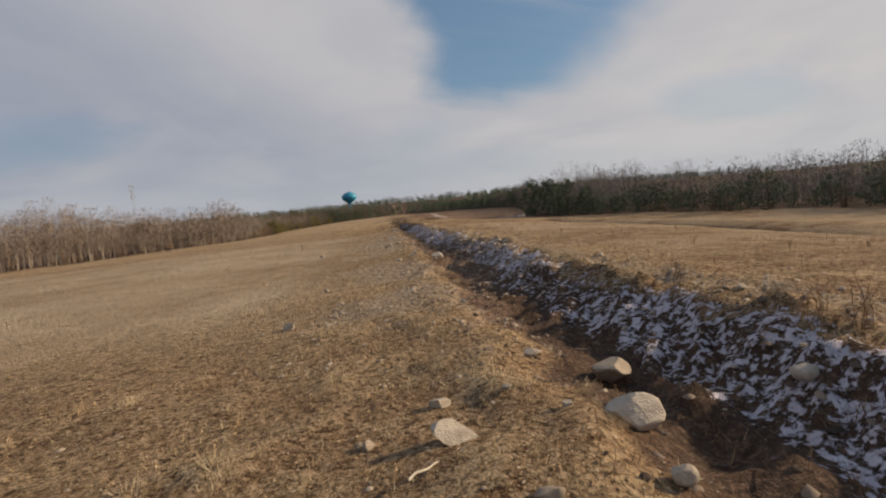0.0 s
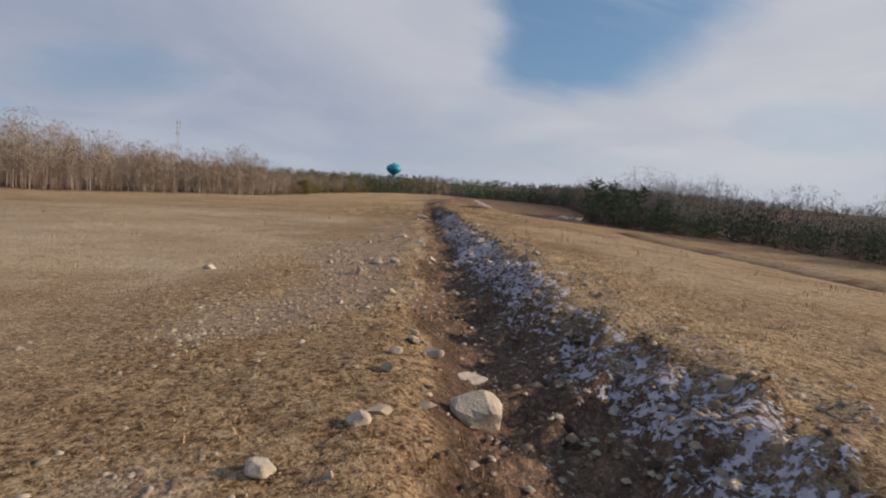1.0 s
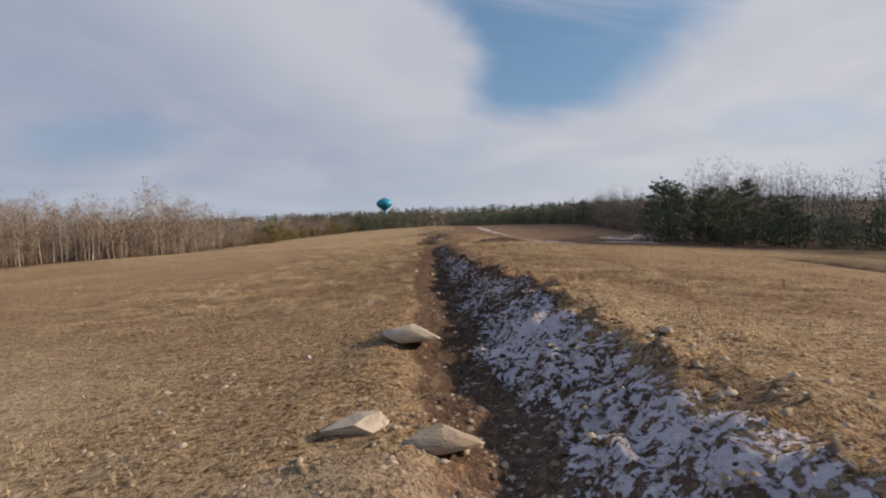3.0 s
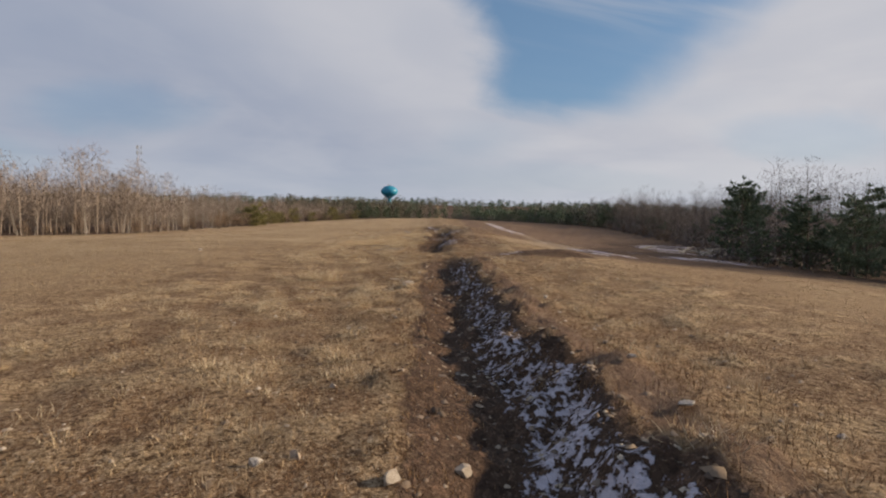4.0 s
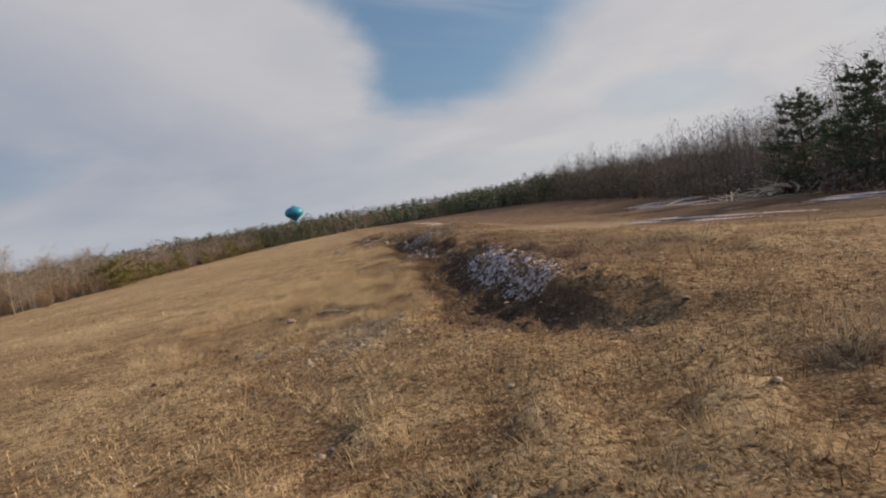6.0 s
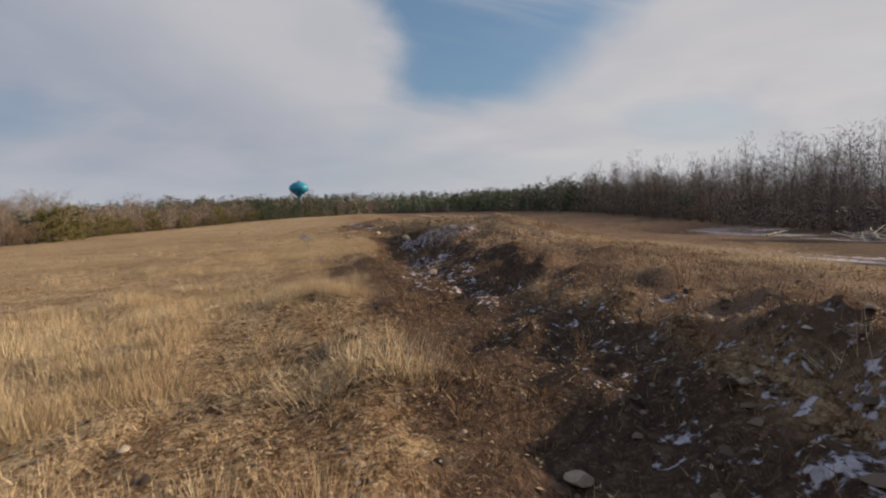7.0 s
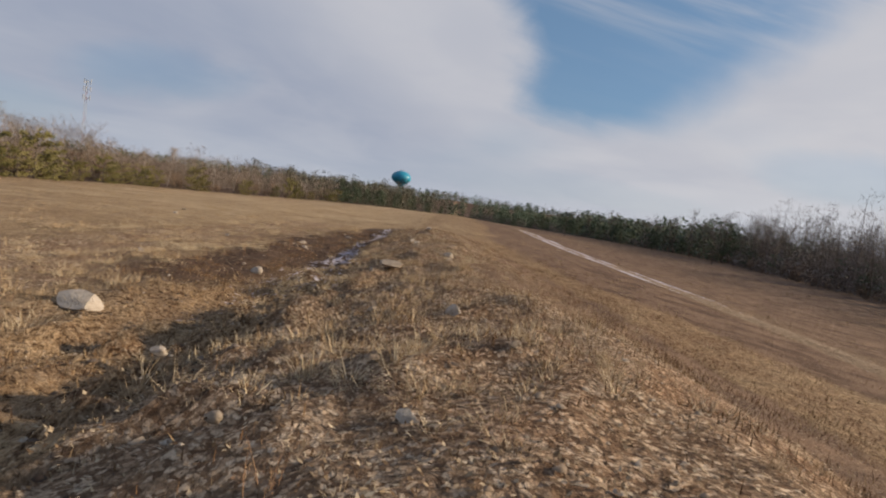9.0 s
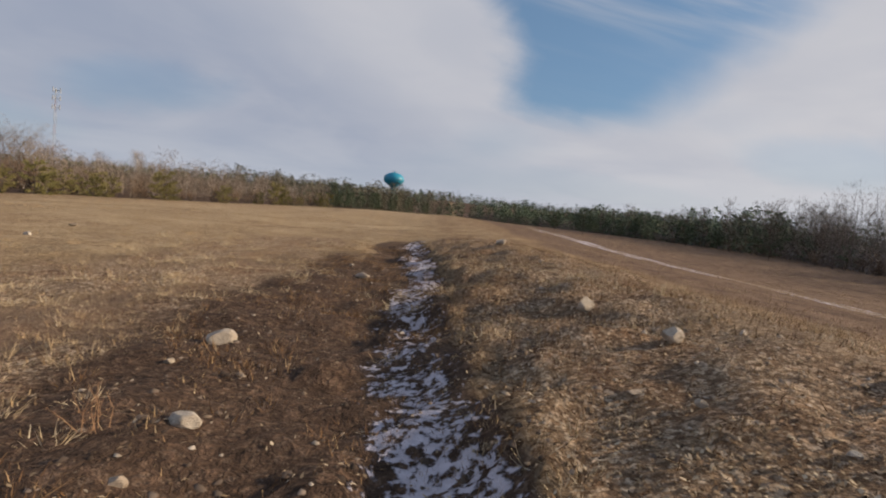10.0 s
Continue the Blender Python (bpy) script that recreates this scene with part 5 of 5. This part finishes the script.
# ---------------------------------------------------------------- grass and weeds
def grass(name, tufts, blades, area, tall, seed, mat, label, category, dens, width=(0.004, 0.010), splay=0.55, loose_by=0.045, dome=0.0):
    r = np.random.RandomState(seed)
    y = r.uniform(area[2], area[3], tufts * 4)
    x = r.uniform(area[0], area[1], tufts * 4)
    keep = np.nonzero(r.rand(tufts * 4) < dens(x, y))[0][:tufts]
    x, y = x[keep], y[keep]
    big = r.uniform(0.6, 1.3, len(x)) * (0.6 + 0.9 * fbm(x / 2.1, y / 2.1, 2))
    ox, oy = r.normal(0, loose_by, len(x) * blades), r.normal(0, loose_by, len(y) * blades)
    x, y = np.repeat(x, blades) + ox, np.repeat(y, blades) + oy
    big = np.repeat(big, blades)
    z = height(x, y)
    h = r.uniform(tall[0], tall[1], len(x)) * big
    turn, lean = r.uniform(0, 6.283, len(x)), np.abs(r.normal(0, splay, len(x)))
    if dome:
        away = np.hypot(ox, oy) / loose_by
        turn = np.arctan2(oy, ox) + r.normal(0, 0.7, len(x))
        lean = np.abs(lean * 0.5 + dome * away * r.uniform(0.4, 1.2, len(x)))
        h = h * np.exp(-0.12 * away ** 2)
    out = h * np.sin(np.minimum(lean, 1.4))
    tip = np.stack((x + out * np.cos(turn), y + out * np.sin(turn), z + h * np.cos(np.minimum(lean, 1.4))), 1)
    side = r.uniform(0, 6.283, len(x))
    w = r.uniform(width[0], width[1], len(x))
    dxy = np.stack((np.cos(side) * w, np.sin(side) * w, np.zeros(len(x))), 1)
    root = np.stack((x, y, z - 0.01), 1)
    co = np.stack((root - dxy, root + dxy, tip), 1).reshape(-1, 3)
    faces = np.arange(len(co)).reshape(-1, 3)
    return tagged(new(name, raw_mesh(name, co, faces, mat)), label, category, kind="stuff")


def middle(y):
    """The line along which the small litter lies thickest."""
    return np.interp(y, [0, 30, 85, 96, 112, 124, 135, 165], [0.8, 1.6, 1.0, -0.5, 2.5, 5.2, 4.5, 2.0])


def open_ground(x, y):
    return np.clip(1 - 1.15 * soil_and_shade_mask(x, y), 0, 1) * np.clip(1 - 1.0 * gravel_mask(x, y), 0.04, 1)


def near_dens(x, y):
    d = np.exp(-((x - middle(y)) / 5.0) ** 2) * open_ground(x, y) * (1 - 0.75 * worn_mask(x, y))
    return d * (0.5 + 0.5 * step(55, 66, y) + 0.5 * (1 - step(9, 16, y))) * (0.25 + 1.1 * step(0.40, 0.62, fbm(x / 1.4, y / 1.4, 3)))


def far_dens(x, y):
    inside = step(0, 3, x - left_edge(y)) * step(0, 3, right_edge(y) - x)
    return inside * step(6, 9, np.abs(x - 2)) * open_ground(x, y) * (1 - 0.85 * worn_mask(x, y)) * (0.2 + 0.8 * step(0.42, 0.6, fbm(x / 3.0, y / 3.0, 3)))


def straw_dens(x, y):
    return near_dens(x, y) * (1 - 0.85 * step(0.25, 0.6, rust_mask(x, y)))


def rust_dens(x, y):
    return np.clip(near_dens(x, y) * 1.3, 0, 1) * step(0.2, 0.6, rust_mask(x, y))


grass("short_grass", 58000, 6, (-8, 13, -3, 168), (0.03, 0.09), 4, GRASS, "short matted dry grass over the field", "grass", straw_dens, (0.0025, 0.006), 0.95, 0.09)
grass("rusty_grass", 33000, 6, (-8, 13, 60, 168), (0.03, 0.10), 6, RUST_GRASS, "rust-brown matted grass on the bank and field", "grass", rust_dens, (0.002, 0.005), 0.95, 0.09)
grass("field_grass", 14000, 7, (-45, 45, 0, 250), (0.05, 0.14), 5, GRASS, "dry tan grass over the wide field", "grass", far_dens, (0.004, 0.009), 0.9, 0.16)


def clump_dens(x, y):
    patchy = 0.06 + 0.94 * step(0.15, 0.6, tussock(x, y)[0])
    return patchy * open_ground(x, y) * (1 - 0.7 * step(118, 122, y) * step(-0.6, 0.4, across(x, y))) * (1 - 0.9 * worn_mask(x, y)) * np.exp(-((x - middle(y)) / (6.0 + 4.0 * step(112, 120, y))) ** 2) * (0.15 + 0.85 * step(56, 66, y) + 0.3 * (1 - step(9, 16, y))) * (1 - step(0.3, 0.7, soil_and_shade_mask(x, y)))


grass("fluffy_grass", 6000, 72, (-12, 12, 56, 166), (0.10, 0.26), 14, FLUFF, "soft pale clumps of dry grass", "grass", clump_dens, (0.0018, 0.0036), 0.60, 0.15, 0.75)


grass("pale_grass", 500, 90, (-6, 6, -2, 11), (0.06, 0.17), 54, FLUFF, "low pale clumps of dry grass", "grass", clump_dens, (0.0013, 0.0028), 0.6, 0.10, 0.65)


def golden_dens(x, y):
    s = across(x, y)
    left = (1 - step(-0.5, 0.0, s)) * step(-7, -3, s) * (step(98, 103, y) * (1 - step(112, 115, y)) + step(115.5, 121, y) * (1 - step(124, 129, y)) * step(-6.5, -2.5, s))
    return left * step(0.38, 0.55, fbm(x / 1.6 + 5, y / 1.6, 2))


grass("golden_grass", 2100, 80, (-7, 3, 97, 128), (0.13, 0.30), 24, FLUFF, "tall soft golden grass along the ditch", "grass", golden_dens, (0.0012, 0.0026), 0.40, 0.12, 0.32)


def ditch_dens(x, y):
    s = across(x, y)
    bed = np.clip(soil_and_shade_mask(x, y), 0, 1) * step(-1.6, -0.6, s) * (1 - step(3.2, 4.0, s))
    return bed * (0.4 + 0.35 * step(56, 64, y) + 0.25 * step(92, 97, y) + 0.35 * step(96, 99, y) * (1 - step(106, 110, y)) - 0.25 * step(110, 112, y) * (1 - step(116, 118, y))) * (0.15 + 0.85 * step(0.42, 0.6, fbm(x / 0.7 + 2, y / 0.7, 2)))


grass("ditch_grass", 8000, 26, (-2, 7, 0, 166), (0.04, 0.14), 34, RUST_GRASS, "dark brown dead growth in the ditch", "grass", ditch_dens, (0.002, 0.005), 0.8, 0.09, 0.5)


def litter(count, seed):
    """Dead leaves and straw bits lying flat on the ground."""
    r = np.random.RandomState(seed)
    y = np.where(r.rand(count) < 0.6, r.uniform(98, 160, count), r.uniform(-2, 166, count))
    x = middle(y) + r.normal(0, 1.0, count) * r.uniform(0.6, 3.6, count)
    keep = (np.abs(x - 2) < 10) & (r.rand(count) > 0.8 * worn_mask(x, y)) & (r.rand(count) > (0.85 - 0.1 * step(95, 104, y)) * np.clip(soil_and_shade_mask(x, y), 0, 1)) & (r.rand(count) < 0.35 + 0.65 * step(0.4, 0.6, fbm(x / 0.8, y / 0.8, 2)))
    keep &= (r.rand(count) > 0.8 * step(109, 112, y) * (1 - step(116, 118, y)) * np.clip(soil_and_shade_mask(x, y), 0, 1))
    x, y = x[keep], y[keep]
    z = height(x, y) + 0.006
    a, long, wide = r.uniform(0, 6.283, len(x)), r.uniform(0.008, 0.024, len(x)), r.uniform(0.004, 0.012, len(x))
    tip = r.uniform(-0.01, 0.022, len(x))
    ux, uy = np.cos(a), np.sin(a)
    co = np.stack((np.stack((x - ux * long, y - uy * long, z), 1), np.stack((x + uy * wide, y - ux * wide, z + 0.006), 1),
                   np.stack((x + ux * long, y + uy * long, z + tip), 1), np.stack((x - uy * wide, y + ux * wide, z + 0.006), 1)), 1).reshape(-1, 3)
    return tagged(new("leaf_litter", raw_mesh("leaf_litter", co, np.arange(len(co)).reshape(-1, 4), LITTER)), "dead brown leaves and straw bits on the ground", "leaf litter", kind="stuff")


litter(230000, 9)


def berm_dens(x, y):
    s = across(x, y)
    on = step(1.2, 2.2, s) * (1 - step(5.0, 7.0, s)) * step(112, 118, y) + step(0.4, 1.0, -s) * (1 - step(3.5, 6, -s)) * step(134, 142, y)
    return on * (0.2 + 0.8 * step(0.42, 0.58, fbm(x / 0.8 + 6, y / 0.8, 2)))


grass("spiky_grass", 9000, 14, (-6, 10, 110, 166), (0.02, 0.055), 44, FLUFF, "small pale spiky tufts over the bank", "grass", berm_dens, (0.0010, 0.0022), 0.5, 0.03, 0.75)


def crest_dens(x, y):
    s = across(x, y)
    on = step(0.3, 1.4, s) * (1 - step(4.0, 6.5, s)) + 0.8 * step(0.2, 0.9, -s) * (1 - step(3.0, 5.5, -s))
    return on * step(0.46, 0.62, fbm(x / 0.9 + 16, y / 0.9 + 2, 2)) * (1 - 0.6 * step(146, 152, y))


grass("bank_grass", 2200, 42, (-5, 9, 122, 158), (0.07, 0.18), 64, FLUFF, "loose pale tufts of dead grass along the bank", "grass", crest_dens, (0.0018, 0.0040), 0.75, 0.06, 0.8)


def tall_tuft(seed, tall, blades, splay):
    rng = random.Random(seed)
    verts, faces = [], []
    for _ in range(blades):
        root = Vector((rng.gauss(0, 0.06), rng.gauss(0, 0.06), -0.02))
        out = Vector((rng.gauss(0, splay) + root.x * 5, rng.gauss(0, splay) + root.y * 5, 1)).normalized() * tall * rng.uniform(0.5, 1.1)
        mid = root + out * 0.55
        tip = root + out + Vector((out.x, out.y, 0)) * 0.5 - Vector((0, 0, 0.12 * tall))
        side = out.cross(Vector((rng.gauss(0, 1), rng.gauss(0, 1), 0.1))).normalized() * 0.0018
        k = len(verts)
        verts.extend((root - side, root + side, mid + side * 0.8, mid - side * 0.8, tip))
        faces.extend(((k, k + 1, k + 2, k + 3), (k + 3, k + 2, k + 4)))
    return mesh_from("grass_tuft", verts, faces, FLUFF)


def dead_weed(seed, tall, stems):
    """A weed with bare stems and dry leaves, standing at the origin."""
    rng = random.Random(seed)
    weed = thing("dead_weed", Matrix.Identity(4), WEED_LABEL, "weed", "dead weeds")
    leaf_verts, leaf_faces, twig_verts, twig_faces = [], [], [], []
    for _ in range(stems):
        verts, faces = [], []
        root = Vector((rng.gauss(0, 0.05), rng.gauss(0, 0.05), -0.03))
        tip = root + Vector((rng.gauss(0, 0.20), rng.gauss(0, 0.20), rng.uniform(0.6, 1.1))) * tall
        mid = root.lerp(tip, 0.5) + Vector((rng.gauss(0, 0.02), rng.gauss(0, 0.02), 0.02))
        tube(verts, faces, [root, mid, tip], [0.0045, 0.003, 0.0015], 3)
        for _ in range(12):
            at = root.lerp(tip, rng.uniform(0.3, 1.0))
            end = at + Vector((rng.gauss(0, 0.09), rng.gauss(0, 0.09), rng.uniform(0.02, 0.14))) * tall
            sliver(twig_verts, twig_faces, at, end, 0.004, rng)
            leaf(leaf_verts, leaf_faces, end, rng.uniform(0.006, 0.016), rng)
        part("stem", verts, faces, WEED, weed)
    tagged(part("twig_spray", twig_verts, twig_faces, WEED, weed), kind="stuff")
    tagged(part("dry_leaves", leaf_verts, leaf_faces, WEED, weed), kind="stuff")
    return weed


TUFT_LABEL, WEED_LABEL = "pale dry clump of taller grass", "reddish-brown dead weed with bare stems"
TUFTS = [tall_tuft(i, 0.24, 115, 0.26) for i in range(5)]
WEEDS = Nursery([dead_weed(i, 0.5, 4 + i) for i in range(5)])
loose = random.Random(77)


def set_down(name, meshes, x, y, size, label, category, group):
    ob = new(name, loose.choice(meshes))
    ob.matrix_basis = pose(x, y, hz(x, y), loose.gauss(0, 4), loose.gauss(0, 4), loose.uniform(0, 360)) @ Matrix.Diagonal((size, size, size, 1))
    return tagged(ob, label, category, group)


for x, y, size in ((-2.2, 82.5, 2.7), (-3.0, 82.6, 2.4), (-2.45, 82.2, 1.9), (4.4, 121.6, 1.0), (6.0, 121.3, 0.8), (4.3, 136.0, 1.0), (4.72, 127.84, 0.5), (4.38, 129.21, 0.45), (4.72, 127.5, 0.35), (5.0, 126.76, 0.6), (4.5, 130.62, 0.4), (2.96, 132.75, 0.4), (2.81, 140.29, 0.5), (2.57, 137.24, 0.4), (3.6, 118.9, 0.6), (4.1, 117.1, 0.8), (3.9, 114.8, 0.7), (-7.6, 128.6, 1.8), (-7.5, 130.0, 1.7), (0.2, 82.0, 0.7), (3.5, 82.0, 1.2),
                   (2.0, 2.9, 0.7), (2.2, 2.7, 0.6), (6.2, 86.5, 1.3), (6.9, 85.4, 1.2)):
    set_down("grass_tuft", TUFTS, x, y, size, TUFT_LABEL, "grass tuft", "grass tufts")
for _ in range(60):
    y = loose.uniform(1, 92)
    set_down("grass_tuft", TUFTS, float(ditch_x(y)) + loose.uniform(-0.7, 0.2), y, loose.uniform(0.3, 0.7), TUFT_LABEL, "grass tuft", "grass tufts")
for _ in range(170):
    y = loose.uniform(58, 160) if loose.random() < 0.9 else loose.uniform(2, 58)
    x = float(ditch_x(y)) + loose.choice((loose.uniform(-7, -0.4), loose.uniform(3.0, 7.5)))
    set_down("grass_tuft", TUFTS, x, y, loose.uniform(0.4, 0.95) * (0.6 if y > 112 else 1.0), TUFT_LABEL, "grass tuft", "grass tufts")
for x, y, size in ((4.2, 5.1, 0.9), (4.3, 4.6, 1.0), (4.9, 8.7, 0.8), (6.9, 8.3, 0.8), (3.8, 109.0, 0.8), (0.5, 144.7, 0.7), (9.1, 147.4, 0.9), (0.4, 148.4, 0.8), (6.0, 89.3, 0.9), (6.1, 41.4, 0.7), (7.1, 39.0, 0.9),
                   (-6.9, 44.2, 0.7), (-5.4, 53.4, 0.8), (5.52, 120.0, 0.95), (3.56, 118.3, 1.0), (3.86, 116.1, 1.0), (3.66, 114.2, 0.9), (3.92, 114.1, 0.8), (4.02, 119.6, 0.9), (4.31, 118.5, 0.8),
                   (5.0, 38.4, 0.9), (7.4, 39.0, 0.9), (4.1, 8.0, 0.8), (4.2, 7.4, 0.9), (4.2, 4.9, 1.0), (3.9, 10.7, 0.7), (-2.0, 9.7, 0.5), (-1.4, 8.8, 0.5), (2.9, 79.5, 0.8), (6.1, 80.6, 0.8)):
    WEEDS.set_out(x, y, size, loose)
for _ in range(150):
    kind = loose.random()
    if kind < 0.35:
        y = loose.uniform(2, 60)
        x = loose.uniform(4.5, 14)
    elif kind < 0.5:
        y = loose.uniform(2, 90)
        x = float(ditch_x(y)) + loose.uniform(0.2, 1.2)
    elif kind < 0.8:
        y = loose.uniform(96, 119)
        x = float(ditch_x(y)) + loose.uniform(-1.0, 5.5)
    else:
        y = loose.uniform(118, 160)
        x = float(ditch_x(y)) + loose.choice((loose.uniform(-1.5, 0.5), loose.uniform(3, 7)))
    WEEDS.set_out(x, y, loose.uniform(0.35, 0.8), loose)


# ---------------------------------------------------------------- branches and the log pile
def branch(x, y, turn, length, thick, label, lift=0.0, tilt=0.0, seed=0, prongs=3, name="fallen_branch", group="fallen branches"):
    rng = random.Random(seed)
    verts, faces = [], []
    line = [Vector((length * (i / 6 - 0.5), rng.gauss(0, 0.03 * length), 0.02 * length * math.sin(i) + thick * 0.6)) for i in range(7)]
    tube(verts, faces, line, [thick * (1 - 0.1 * i) for i in range(7)], 7)
    for _ in range(prongs):
        i = rng.randint(2, 5)
        out = Vector((rng.uniform(0.1, 0.3), rng.choice((-1, 1)) * rng.uniform(0.1, 0.25), rng.uniform(0.0, 0.12))) * length
        tube(verts, faces, [line[i], line[i] + out * 0.6, line[i] + out], [thick * 0.5, thick * 0.35, thick * 0.15], 5)
    ob = new(name, mesh_from(name, verts, faces, LOG, True))
    ob.matrix_basis = pose(x, y, hz(x, y) + lift, 0, tilt, turn)
    return tagged(ob, label, "branch", group)


branch(-1.65, 101.92, -33, 1.35, 0.032, "weathered pale branch lying on the grass", seed=1, prongs=1)
branch(-1.44, 112.4, 71, 0.75, 0.018, "thin pale stick lying on the grass", seed=5)
branch(0.1, 81.4, -42, 0.6, 0.018, "thin pale stick lying on the grass", seed=2)
branch(0.3, 3.7, 40, 0.5, 0.010, "thin pale stick lying on the grass", seed=3)
pile = random.Random(31)
for i in range(34):
    branch(40.0 + pile.gauss(0, 2.6), 134.0 + pile.gauss(0, 3.0), pile.uniform(0, 180), pile.uniform(2.0, 4.5), pile.uniform(0.06, 0.14), "grey weathered log in a loose brush pile by the woods",
           0.05 + 0.9 * pile.random() ** 2, pile.uniform(-14, 14), 50 + i, 3, "log", "brush pile logs")
